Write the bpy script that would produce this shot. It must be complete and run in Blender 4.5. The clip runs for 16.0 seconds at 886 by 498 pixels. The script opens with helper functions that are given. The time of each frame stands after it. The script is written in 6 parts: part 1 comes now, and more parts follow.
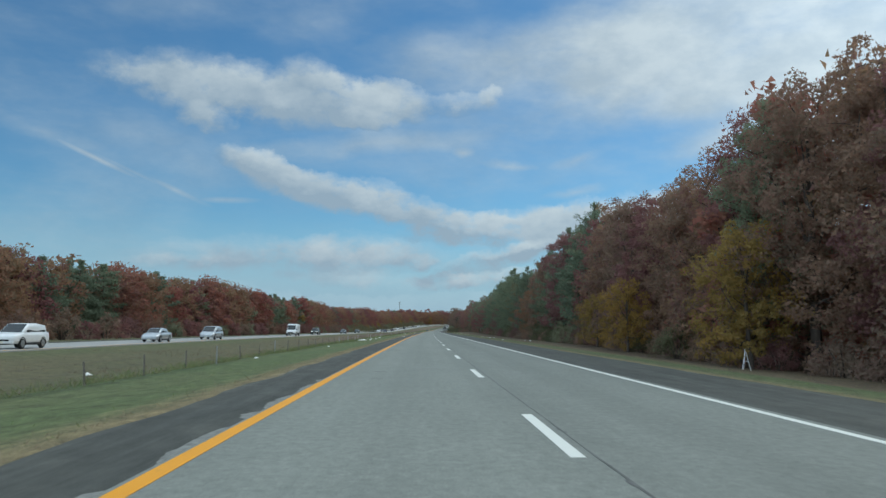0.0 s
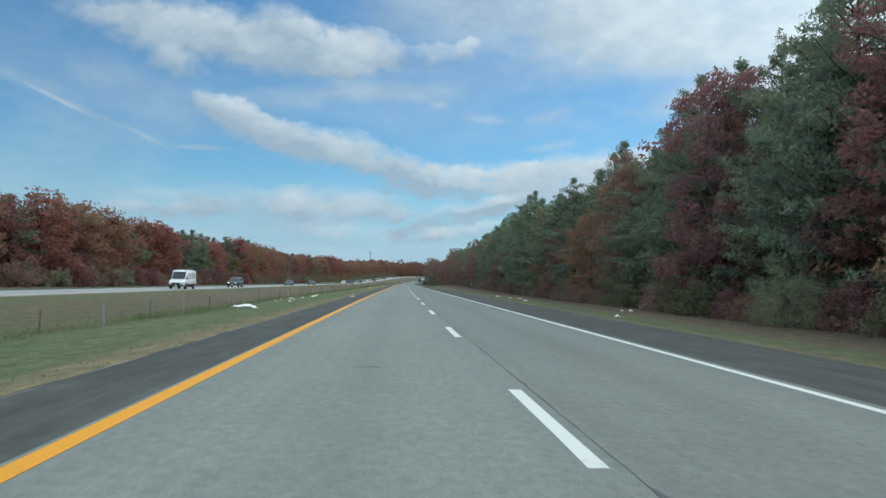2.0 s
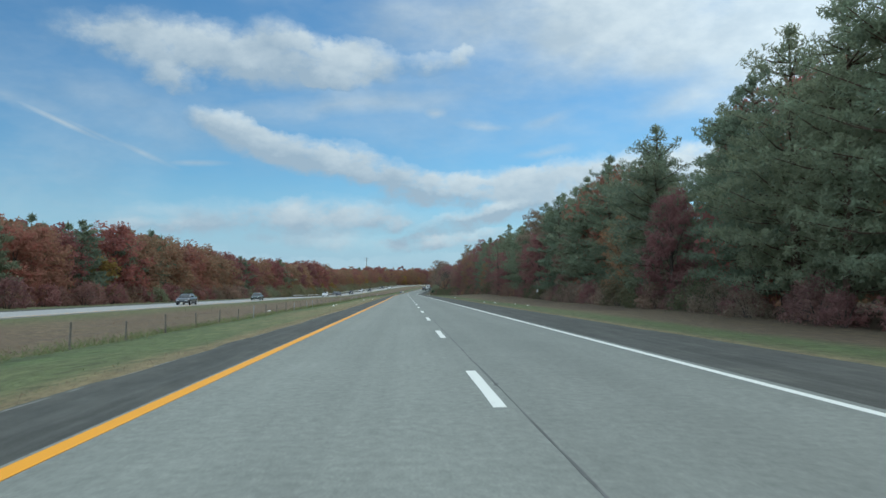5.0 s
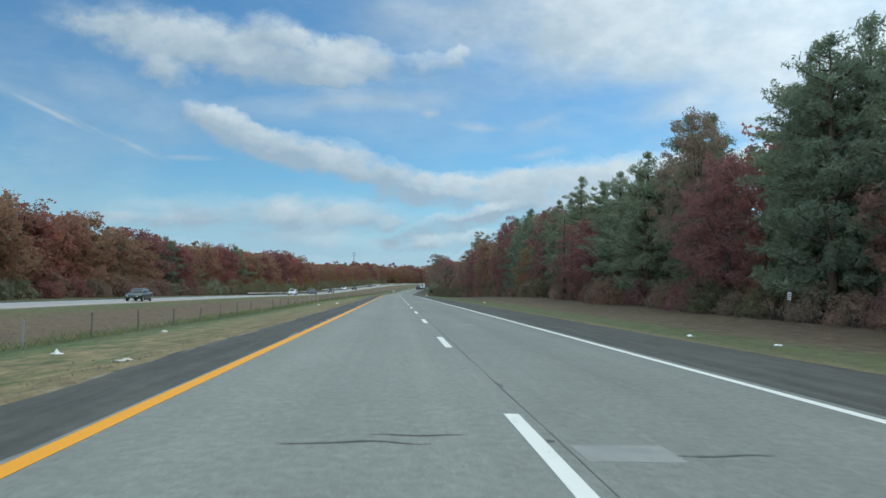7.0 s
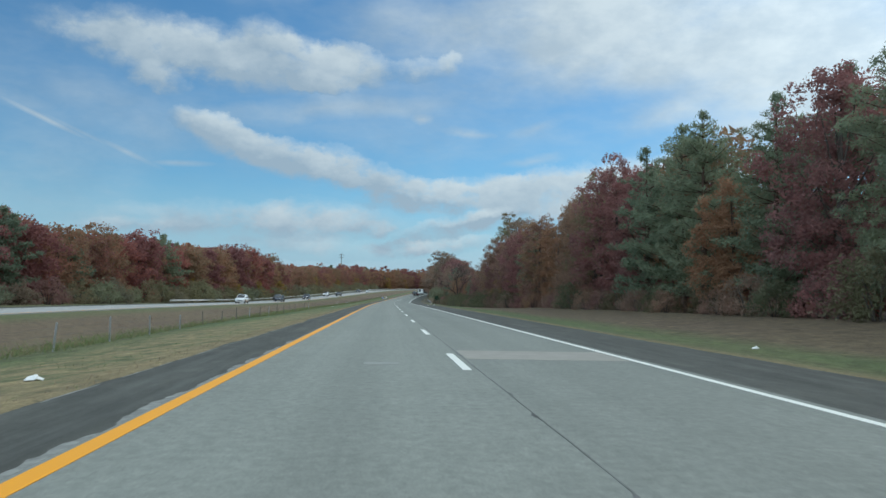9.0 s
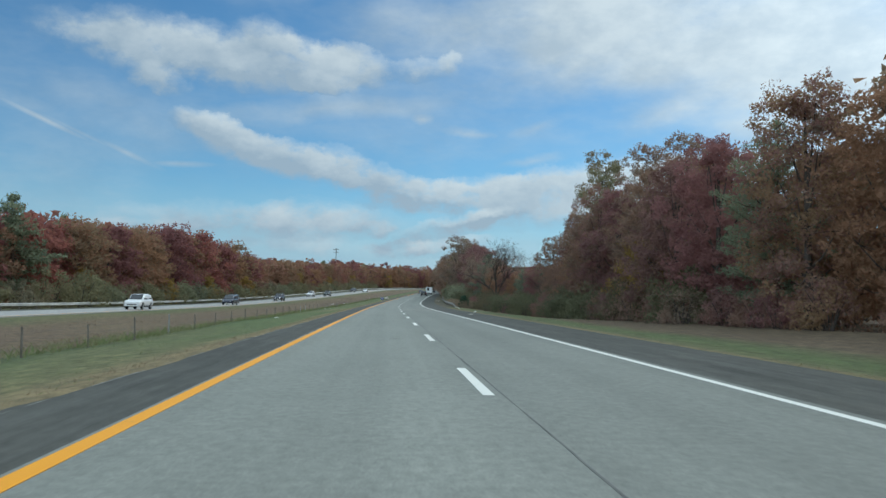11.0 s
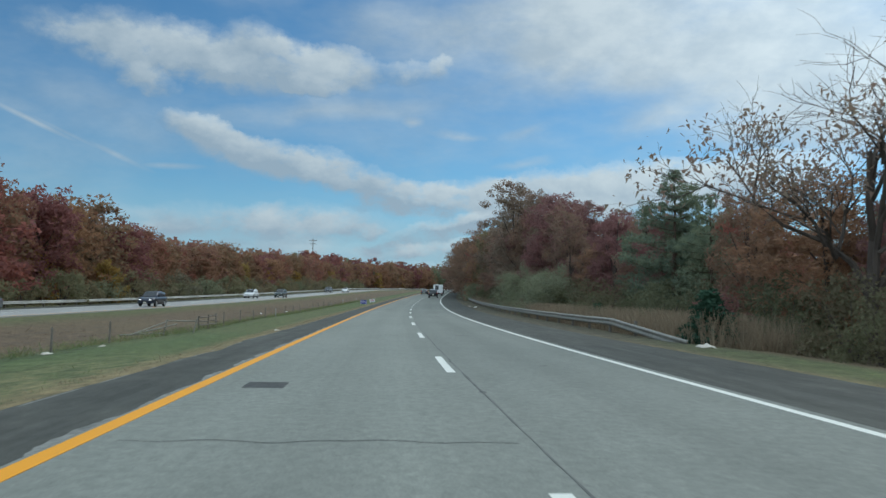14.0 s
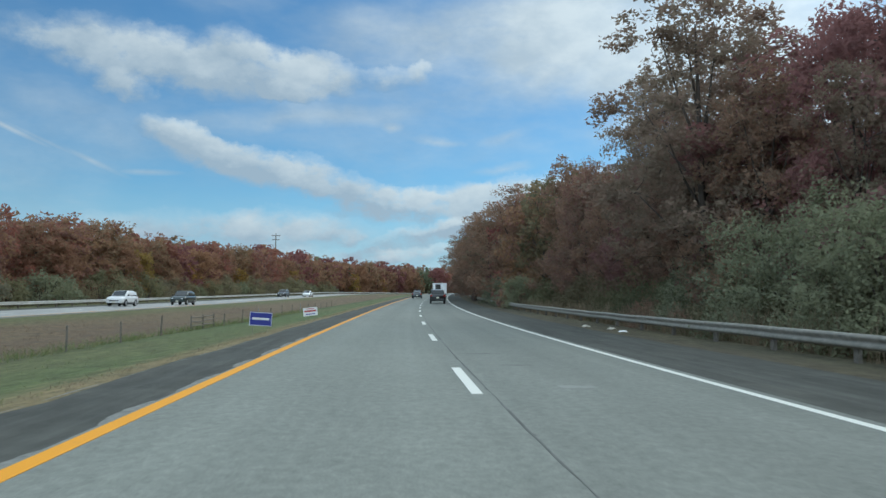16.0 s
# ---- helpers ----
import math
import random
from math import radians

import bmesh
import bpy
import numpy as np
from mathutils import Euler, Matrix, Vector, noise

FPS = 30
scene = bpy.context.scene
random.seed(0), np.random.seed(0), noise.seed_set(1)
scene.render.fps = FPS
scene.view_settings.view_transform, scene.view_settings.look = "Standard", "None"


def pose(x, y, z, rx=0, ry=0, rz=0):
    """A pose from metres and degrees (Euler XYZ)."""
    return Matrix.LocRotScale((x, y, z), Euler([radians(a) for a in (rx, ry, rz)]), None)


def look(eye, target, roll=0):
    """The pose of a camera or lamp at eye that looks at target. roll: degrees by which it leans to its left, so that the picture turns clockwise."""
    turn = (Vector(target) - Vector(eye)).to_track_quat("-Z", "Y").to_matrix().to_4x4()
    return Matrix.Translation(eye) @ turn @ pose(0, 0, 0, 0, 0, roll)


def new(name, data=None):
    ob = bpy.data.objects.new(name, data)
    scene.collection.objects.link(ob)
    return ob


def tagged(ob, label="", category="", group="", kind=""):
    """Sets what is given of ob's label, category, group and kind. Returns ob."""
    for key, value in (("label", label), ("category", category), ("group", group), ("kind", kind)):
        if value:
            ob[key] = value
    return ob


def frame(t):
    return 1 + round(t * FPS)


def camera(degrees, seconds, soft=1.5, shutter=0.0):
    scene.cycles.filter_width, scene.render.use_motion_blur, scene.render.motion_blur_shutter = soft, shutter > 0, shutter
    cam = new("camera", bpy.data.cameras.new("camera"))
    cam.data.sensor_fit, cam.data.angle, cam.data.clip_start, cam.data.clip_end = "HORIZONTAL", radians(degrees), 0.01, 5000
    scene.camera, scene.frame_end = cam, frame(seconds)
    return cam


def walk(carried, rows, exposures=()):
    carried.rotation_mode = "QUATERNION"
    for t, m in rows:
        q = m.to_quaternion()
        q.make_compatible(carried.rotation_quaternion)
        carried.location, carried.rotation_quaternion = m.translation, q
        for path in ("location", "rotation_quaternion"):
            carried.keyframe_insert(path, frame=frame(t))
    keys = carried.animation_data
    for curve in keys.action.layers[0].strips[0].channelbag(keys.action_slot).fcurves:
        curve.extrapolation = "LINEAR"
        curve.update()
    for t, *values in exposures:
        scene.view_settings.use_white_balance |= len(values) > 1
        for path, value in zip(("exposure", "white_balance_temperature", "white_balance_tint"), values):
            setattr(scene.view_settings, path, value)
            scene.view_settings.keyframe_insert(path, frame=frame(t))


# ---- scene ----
FOV = 59.28
PATH = [  # seconds, eye x, y, z, turn to the right, tilt up, lean to the left
    (0, 2.146, 4.259, 1.206, 1.601, 5.823, 0.693),
    (0.5, 2.201, 19.948, 1.203, 2.306, 5.101, 1.922),
    (1, 2.274, 35.786, 1.197, 3.016, 4.149, 2.842),
    (1.5, 2.381, 51.738, 1.188, 3.516, 3.136, 2.685),
    (2, 2.570, 67.564, 1.174, 3.635, 2.390, 1.611),
    (2.5, 2.863, 83.144, 1.156, 3.433, 2.017, 0.347),
    (3, 2.968, 98.555, 1.133, 3.419, 2.080, 0.009),
    (3.5, 3.135, 113.905, 1.105, 3.330, 2.519, -0.150),
    (4, 3.447, 129.374, 1.072, 3.318, 2.794, -0.582),
    (6.5, 4.452, 210.121, 0.887, 4.172, 3.082, 0.998),
    (7, 4.686, 226.260, 0.856, 4.200, 2.997, 1.036),
    (7.5, 4.812, 242.625, 0.826, 4.295, 2.961, 1.186),
    (8, 4.887, 258.967, 0.796, 4.500, 3.065, 1.500),
    (8.5, 5.083, 275.119, 0.768, 4.695, 3.234, 1.333),
    (9, 5.301, 291.213, 0.741, 4.770, 3.468, 1.116),
    (11.5, 6.319, 371.498, 0.587, 4.773, 3.458, 0.881),
    (12, 6.532, 387.349, 0.541, 4.880, 3.458, 0.832),
    (12.5, 6.773, 402.770, 0.483, 4.924, 3.537, 0.883),
    (13, 7.068, 418.025, 0.414, 4.961, 3.518, 0.577),
    (13.5, 7.313, 433.435, 0.341, 5.125, 3.612, 0.827),
    (14, 7.613, 449.311, 0.271, 5.464, 3.691, 1.056),
    (14.5, 8.080, 465.441, 0.219, 5.722, 3.833, 0.947),
    (15, 8.633, 481.629, 0.204, 6.030, 3.800, 0.624),
    (15.5, 9.324, 497.618, 0.236, 6.386, 3.949, 0.428),
    (16, 10.062, 513.523, 0.317, 6.917, 4.112, 0.625),
]


def view(x, y, z, turn, tilt, lean):
    a, b = radians(turn), radians(tilt)
    ahead = Vector((math.sin(a) * math.cos(b), math.cos(a) * math.cos(b), math.sin(b)))
    eye = Vector((x, y, z))
    return look(eye, eye + ahead * 10, lean)


cam = camera(FOV, 16.0, shutter=0.05)
walk(cam, [(t, view(*row)) for t, *row in PATH], exposures=[(t, e, 6150, 6) for t, e in ((0, -0.10), (1.5, 0.0), (2.5, 0.16), (4.0, 0.12), (6.5, 0.10), (8.0, 0.08), (9.0, 0.03), (11.5, 0.02), (12.5, 0.02), (13.5, -0.10), (15.0, -0.04), (16, 0.09))])

# ---- light ----
SUN_TURN, SUN_HEIGHT = 58.0, 38.0      # degrees to the right of straight ahead, degrees up
world = bpy.data.worlds.new("sky")
scene.world = world
world.use_nodes = True
wn, wl = world.node_tree.nodes, world.node_tree.links
wn.clear()


def put(nodes, kind, **values):
    n = nodes.new(kind)
    for k, v in values.items():
        n.inputs[k.replace("_", " ")].default_value = v
    return n


def calc(nodes, links, op, a, b=None, c=None, clamp=False):
    n = nodes.new("ShaderNodeMath")
    n.operation, n.use_clamp = op, clamp
    for i, v in enumerate((a, b, c)):
        if v is None:
            continue
        if isinstance(v, (int, float)):
            n.inputs[i].default_value = v
        else:
            links.new(v, n.inputs[i])
    return n.outputs[0]


def blend(nodes, links, fac, a, b, mode="MIX"):
    n = nodes.new("ShaderNodeMix")
    n.data_type, n.blend_type = "RGBA", mode
    for sock, v in ((n.inputs[0], fac), (n.inputs[6], a), (n.inputs[7], b)):
        if isinstance(v, (int, float)):
            sock.default_value = v
        elif isinstance(v, tuple):
            sock.default_value = (*v, 1)
        else:
            links.new(v, sock)
    return n.outputs[2]


def ramp01(nodes, links, value, lo, hi):
    n = nodes.new("ShaderNodeMapRange")
    n.interpolation_type = "SMOOTHSTEP"
    links.new(value, n.inputs["Value"])
    n.inputs["From Min"].default_value, n.inputs["From Max"].default_value = lo, hi
    return n.outputs["Result"]


# bearing and height of the view, in degrees
# clouds: bearing, height, half width, half height, tilt, weight
HIGH_BANK = [
    (-21.2, 16.9, 3.3, 1.58, -4, 0.62), (-17.3, 17.4, 3.7, 1.75, 0, 0.80), (-16.4, 16.2, 4.6, 1.87, -5, 0.82), (-12.9, 16.9, 4.6, 2.16, -5, 1.00),
    (-8.6, 17.4, 3.3, 2.08, -8, 0.95), (-5.5, 16.3, 4.6, 2.00, -6, 1.00), (-2.5, 16.5, 3.3, 1.75, -8, 0.90), (-15.6, 14.6, 2.3, 1.16, -10, 0.80),
    (-9.6, 15.5, 6.2, 1.46, -2, 0.62), (2.2, 16.4, 4.2, 0.91, 2, 0.36), (5.0, 17.0, 1.2, 0.75, 10, 0.36), (-4.6, 15.1, 3.3, 0.91, -5, 0.60),
]
MIDDLE_BANK = [
    (-12.5, 11.8, 2.9, 1.16, -8, 0.75), (-10.3, 10.6, 3.7, 1.41, -14, 0.85), (-7.0, 9.9, 4.6, 1.58, -12, 1.00), (-3.9, 9.3, 4.2, 1.75, -8, 1.00),
    (-0.3, 8.4, 4.6, 1.58, -12, 1.00), (3.5, 7.5, 5.4, 1.41, -4, 1.00), (8.0, 7.7, 6.0, 1.40, 3, 0.90), (13.0, 7.9, 6.5, 1.90, 7, 0.95),
    (19.0, 8.0, 8.5, 2.20, 4, 1.00), (26.0, 8.3, 9.0, 2.20, 2, 0.90), (1.4, 6.8, 3.7, 0.91, -4, 0.70), (12.0, 6.2, 9.0, 1.60, 2, 0.60),
]
LOW_BANK = [
    (-10.1, 4.9, 11.5, 1.80, 1, 0.60), (-4.4, 5.4, 7.5, 1.60, 0, 0.60), (-0.4, 4.9, 2.1, 0.67, 0, 0.60), (4.8, 4.9, 4.6, 1.08, 14, 0.85),
    (7.7, 5.9, 2.3, 0.75, 12, 0.90), (2.3, 3.4, 2.9, 0.75, 4, 0.80), (0.0, 3.5, 1.2, 0.42, 0, 0.60), (5.2, 3.6, 3.7, 0.91, 8, 0.80),
    (-4.3, 3.3, 9.1, 1.08, 0, 0.45), (-16.7, 4.4, 5.0, 0.75, 2, 0.35),
]
VEILS = [
    (14.7, 17.5, 13.7, 3.74, 4, 0.95), (16.8, 20.8, 14.5, 4.20, 8, 0.95), (28.0, 18.0, 12.5, 7.50, 10, 1.15), (6.0, 19.8, 12.5, 3.20, 5, 0.75),
    (-4.2, 13.3, 10.8, 1.08, 5, 0.42), (-8.2, 21.7, 5.8, 2.08, 8, 0.25), (-18.6, 21.3, 7.1, 1.50, 5, 0.22), (11.4, 10.0, 2.9, 0.50, 4, 0.42),
    (6.4, 12.1, 2.1, 0.42, 0, 0.30), (3.2, 13.0, 1.1, 0.42, 0, 0.38), (11.4, 12.4, 2.5, 0.58, 8, 0.25), (33.0, 13.6, 9.5, 5.50, 10, 1.10),
    (-26.0, 12.6, 5.0, 0.67, -14, 0.22), (20.7, 13.2, 5.0, 1.00, 22, 0.35),
]
TRAILS = [
    (-22.8, 11.1, 4.6, 0.32, -22, 0.90), (-20.7, 10.5, 6.4, 0.34, -22, 0.55), (-17.7, 9.4, 3.2, 0.40, -22, 0.72), (-14.2, 8.9, 3.2, 0.32, 2, 0.62),
]
# grey undersides of the low bank
GREY_BELLIES = [(5.5, 4.9, 4.4, 0.85, 10, 1.0), (8.5, 5.6, 3.0, 0.60, 12, 0.7), (0.6, 3.8, 1.9, 0.55, 0, 0.9), (-9.0, 15.2, 7.0, 0.90, -2, 0.5), (2.5, 6.9, 5.0, 0.60, -6, 0.5)]

co = wn.new("ShaderNodeTexCoord").outputs["Generated"]
sep = wn.new("ShaderNodeSeparateXYZ")
wl.new(co, sep.inputs[0])
bearing = calc(wn, wl, "MULTIPLY", calc(wn, wl, "ARCTAN2", sep.outputs[0], sep.outputs[1]), 57.2958)
height = calc(wn, wl, "MULTIPLY", calc(wn, wl, "ARCSINE", sep.outputs[2]), 57.2958)
flat = wn.new("ShaderNodeCombineXYZ")
wl.new(bearing, flat.inputs[0])
wl.new(height, flat.inputs[1])


def sky_noise(scale, across, detail, rough, shift=0.0):
    m = wn.new("ShaderNodeMapping")
    m.inputs["Scale"].default_value = (across, 1, 1)
    m.inputs["Location"].default_value = (shift, shift * 0.7, shift * 0.3)
    wl.new(flat.outputs[0], m.inputs[0])
    n = put(wn, "ShaderNodeTexNoise", Scale=scale, Detail=detail, Roughness=rough)
    wl.new(m.outputs[0], n.inputs["Vector"])
    return n


warp = sky_noise(0.26, 0.75, 6, 0.6, 3.0)
warped = wn.new("ShaderNodeVectorMath")
warped.operation = "MULTIPLY_ADD"
wl.new(warp.outputs["Color"], warped.inputs[0])
warped.inputs[1].default_value = (2.2, 1.5, 0)
off = wn.new("ShaderNodeVectorMath")
off.operation = "SUBTRACT"
wl.new(flat.outputs[0], off.inputs[0])
off.inputs[1].default_value = (1.1, 0.75, 0)
wl.new(off.outputs[0], warped.inputs[2])
curl = sky_noise(0.85, 0.8, 6, 0.62, 17.0)
ragged = wn.new("ShaderNodeVectorMath")
ragged.operation = "MULTIPLY_ADD"
wl.new(curl.outputs["Color"], ragged.inputs[0])
ragged.inputs[1].default_value = (1.9, 1.3, 0)
back_off = wn.new("ShaderNodeVectorMath")
back_off.operation = "SUBTRACT"
wl.new(warped.outputs[0], back_off.inputs[0])
back_off.inputs[1].default_value = (0.95, 0.65, 0)
wl.new(back_off.outputs[0], ragged.inputs[2])


def blob(source, b, h, rb, rh, tilt, weight):
    """How dense one puff is, and how far the point lies towards its sunlit upper side."""
    m = wn.new("ShaderNodeMapping")
    m.vector_type = "TEXTURE"
    m.inputs["Location"].default_value = (b, h, 0)
    m.inputs["Rotation"].default_value = (0, 0, radians(tilt))
    m.inputs["Scale"].default_value = (rb, rh, 1)
    wl.new(source, m.inputs[0])
    g = wn.new("ShaderNodeTexGradient")
    g.gradient_type = "SPHERICAL"
    wl.new(m.outputs[0], g.inputs[0])
    up = wn.new("ShaderNodeVectorMath")
    up.operation = "DOT_PRODUCT"
    wl.new(m.outputs[0], up.inputs[0])
    up.inputs[1].default_value = (0.3, 0.95, 0)
    return calc(wn, wl, "MULTIPLY", calc(wn, wl, "POWER", g.outputs["Fac"], 0.95), weight * 1.25), up.outputs["Value"]


cover = top_side = None
for row in HIGH_BANK + MIDDLE_BANK + LOW_BANK:
    v, up = blob(ragged.outputs[0], *row)
    side = calc(wn, wl, "MULTIPLY", v, up)
    cover = v if cover is None else calc(wn, wl, "ADD", cover, v)
    top_side = side if top_side is None else calc(wn, wl, "ADD", top_side, side)
top_side = calc(wn, wl, "DIVIDE", top_side, calc(wn, wl, "MAXIMUM", cover, 0.15))
cover = calc(wn, wl, "MINIMUM", cover, 1.25)
sheet = None
for row in VEILS:
    v, up = blob(warped.outputs[0], *row)
    sheet = v if sheet is None else calc(wn, wl, "ADD", sheet, calc(wn, wl, "MULTIPLY", v, calc(wn, wl, "SUBTRACT", 1.0, calc(wn, wl, "MULTIPLY", sheet, 0.7, clamp=True))))
trail = None
for row in TRAILS:
    v, up = blob(flat.outputs[0], *row)
    trail = v if trail is None else calc(wn, wl, "MAXIMUM", trail, v)
puff = sky_noise(0.62, 0.7, 7, 0.6, 41.0).outputs["Fac"]
cover = calc(wn, wl, "MULTIPLY", cover, calc(wn, wl, "MULTIPLY_ADD", ramp01(wn, wl, puff, 0.28, 0.70), 0.95, 0.38))
cover = calc(wn, wl, "ADD", cover, calc(wn, wl, "MULTIPLY", sheet, calc(wn, wl, "MULTIPLY_ADD", sky_noise(0.22, 0.45, 6, 0.6, 57.0).outputs["Fac"], 1.5, 0.10)))
fine = sky_noise(0.42, 0.45, 8, 0.55, 11.0).outputs["Fac"]
broad = sky_noise(0.075, 0.5, 4, 0.55, 5.0).outputs["Fac"]
# beyond the part of the sky that the road faces, broken cloud goes on
beyond = ramp01(wn, wl, calc(wn, wl, "MAXIMUM", calc(wn, wl, "ABSOLUTE", calc(wn, wl, "SUBTRACT", bearing, 3.0)), calc(wn, wl, "MULTIPLY", height, 1.6)), 34.0, 56.0)
cover = calc(wn, wl, "ADD", cover, calc(wn, wl, "MULTIPLY", beyond, calc(wn, wl, "MULTIPLY", broad, 1.5)))
dens = calc(wn, wl, "ADD", cover, calc(wn, wl, "MULTIPLY", calc(wn, wl, "SUBTRACT", fine, 0.5), 0.45))
veil = calc(wn, wl, "MULTIPLY", ramp01(wn, wl, sky_noise(0.10, 0.35, 6, 0.62, 31.0).outputs["Fac"], 0.36, 0.72), 0.42)
dens = calc(wn, wl, "ADD", dens, veil)
dens = calc(wn, wl, "MAXIMUM", calc(wn, wl, "MULTIPLY", ramp01(wn, wl, dens, -0.10, 1.15), 0.93), calc(wn, wl, "MULTIPLY", trail, 0.75))
haze = ramp01(wn, wl, height, 7.0, 0.0)
dens = calc(wn, wl, "MAXIMUM", dens, calc(wn, wl, "MULTIPLY", haze, 0.36))

sky = wn.new("ShaderNodeTexSky")
sky.sky_type, sky.sun_disc = "NISHITA", False
sky.sun_elevation, sky.sun_rotation = radians(SUN_HEIGHT), radians(SUN_TURN)
sky.air_density, sky.dust_density, sky.ozone_density = 1.0, 0.3, 2.5
blue = blend(wn, wl, 1.0, sky.outputs[0], (0.056, 0.088, 0.101), "MULTIPLY")
shade = sky_noise(0.34, 0.6, 6, 0.6, 23.0).outputs["Fac"]
glow = ramp01(wn, wl, calc(wn, wl, "ADD", bearing, calc(wn, wl, "MULTIPLY", height, 0.8)), -5.0, 50.0)
lit = calc(wn, wl, "ADD", calc(wn, wl, "MULTIPLY", ramp01(wn, wl, shade, 0.30, 0.70), 0.50), calc(wn, wl, "MULTIPLY", glow, 0.45))
for row in GREY_BELLIES:
    v, up = blob(ragged.outputs[0], *row)
    lit = calc(wn, wl, "SUBTRACT", lit, calc(wn, wl, "MULTIPLY", v, 0.6))
lit = calc(wn, wl, "ADD", lit, calc(wn, wl, "MULTIPLY_ADD", top_side, 0.70, 0.0), clamp=True)
cloud = blend(wn, wl, lit, (0.34, 0.43, 0.51), (0.66, 0.72, 0.735))
# thin cloud brightens round the veiled sun
toward = wn.new("ShaderNodeVectorMath")
toward.operation = "DOT_PRODUCT"
wl.new(co, toward.inputs[0])
toward.inputs[1].default_value = (math.sin(radians(SUN_TURN)) * math.cos(radians(SUN_HEIGHT)), math.cos(radians(SUN_TURN)) * math.cos(radians(SUN_HEIGHT)), math.sin(radians(SUN_HEIGHT)))
near_sun = calc(wn, wl, "MULTIPLY", calc(wn, wl, "POWER", calc(wn, wl, "MAXIMUM", toward.outputs["Value"], 0.0), 10.0), 1.6)
above = calc(wn, wl, "MULTIPLY", ramp01(wn, wl, height, 21.0, 50.0), 1.2)
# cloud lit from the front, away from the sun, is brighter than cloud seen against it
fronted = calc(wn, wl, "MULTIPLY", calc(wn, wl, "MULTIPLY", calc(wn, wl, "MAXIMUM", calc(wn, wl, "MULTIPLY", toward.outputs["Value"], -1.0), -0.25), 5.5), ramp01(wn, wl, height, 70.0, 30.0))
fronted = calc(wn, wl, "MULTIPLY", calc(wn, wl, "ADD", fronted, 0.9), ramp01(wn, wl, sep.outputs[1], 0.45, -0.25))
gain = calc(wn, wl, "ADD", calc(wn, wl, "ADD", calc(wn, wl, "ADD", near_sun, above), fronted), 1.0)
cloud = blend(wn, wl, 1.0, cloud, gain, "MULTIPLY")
full = blend(wn, wl, dens, blend(wn, wl, calc(wn, wl, "MULTIPLY", ramp01(wn, wl, height, 9.0, 0.5), 0.85), blue, (0.36, 0.53, 0.66)), cloud)
bg = wn.new("ShaderNodeBackground")
bg.inputs["Strength"].default_value = 1.0
wl.new(full, bg.inputs["Color"])
wo = wn.new("ShaderNodeOutputWorld")
wl.new(bg.outputs[0], wo.inputs[0])

sun = new("sun", bpy.data.lights.new("sun", "SUN"))
sun.data.energy, sun.data.angle, sun.data.color = 1.0, radians(30), (1.0, 0.95, 0.88)
a, b = radians(SUN_TURN), radians(SUN_HEIGHT)
sun.matrix_world = look(Vector((math.sin(a) * math.cos(b), math.cos(a) * math.cos(b), math.sin(b))) * 60, (0, 0, 0))

# ---- materials ----
def material(name, rough=0.8, metal=0.0):
    m = bpy.data.materials.new(name)
    m.use_nodes = True
    nt = m.node_tree
    p = nt.nodes["Principled BSDF"]
    p.inputs["Roughness"].default_value, p.inputs["Metallic"].default_value = rough, metal
    p.inputs["Specular IOR Level"].default_value = 0.3
    return m, nt.nodes, nt.links, p


def noise_of(nodes, links, scale, detail=4, rough=0.6, stretch=(1, 1, 1), space="Object", out="Fac"):
    tc = nodes.new("ShaderNodeTexCoord")
    mp = nodes.new("ShaderNodeMapping")
    mp.inputs["Scale"].default_value = stretch
    links.new(tc.outputs[space], mp.inputs[0])
    n = put(nodes, "ShaderNodeTexNoise", Scale=scale, Detail=detail, Roughness=rough)
    links.new(mp.outputs[0], n.inputs["Vector"])
    return n.outputs[out]


def ramp(nodes, links, value, stops):
    r = nodes.new("ShaderNodeValToRGB")
    e = r.color_ramp.elements
    while len(e) < len(stops):
        e.new(0.5)
    for el, (pos, col) in zip(e, stops):
        el.position, el.color = pos, (*col, 1)
    links.new(value, r.inputs[0])
    return r.outputs[0]


def bump(nodes, links, p, height, strength, dist=0.02):
    b = nodes.new("ShaderNodeBump")
    b.inputs["Strength"].default_value, b.inputs["Distance"].default_value = strength, dist
    links.new(height, b.inputs["Height"])
    links.new(b.outputs[0], p.inputs["Normal"])


def plain(name, color, rough=0.6, metal=0.0, vary=0.12, scale=6.0, grit=0.0):
    m, n, l, p = material(name, rough, metal)
    f = noise_of(n, l, scale, 5)
    dark = tuple(c * (1 - vary) for c in color)
    light = tuple(min(1, c * (1 + vary)) for c in color)
    l.new(ramp(n, l, f, [(0.3, dark), (0.7, light)]), p.inputs["Base Color"])
    if grit:
        bump(n, l, p, noise_of(n, l, scale * 12, 3), grit)
    return m


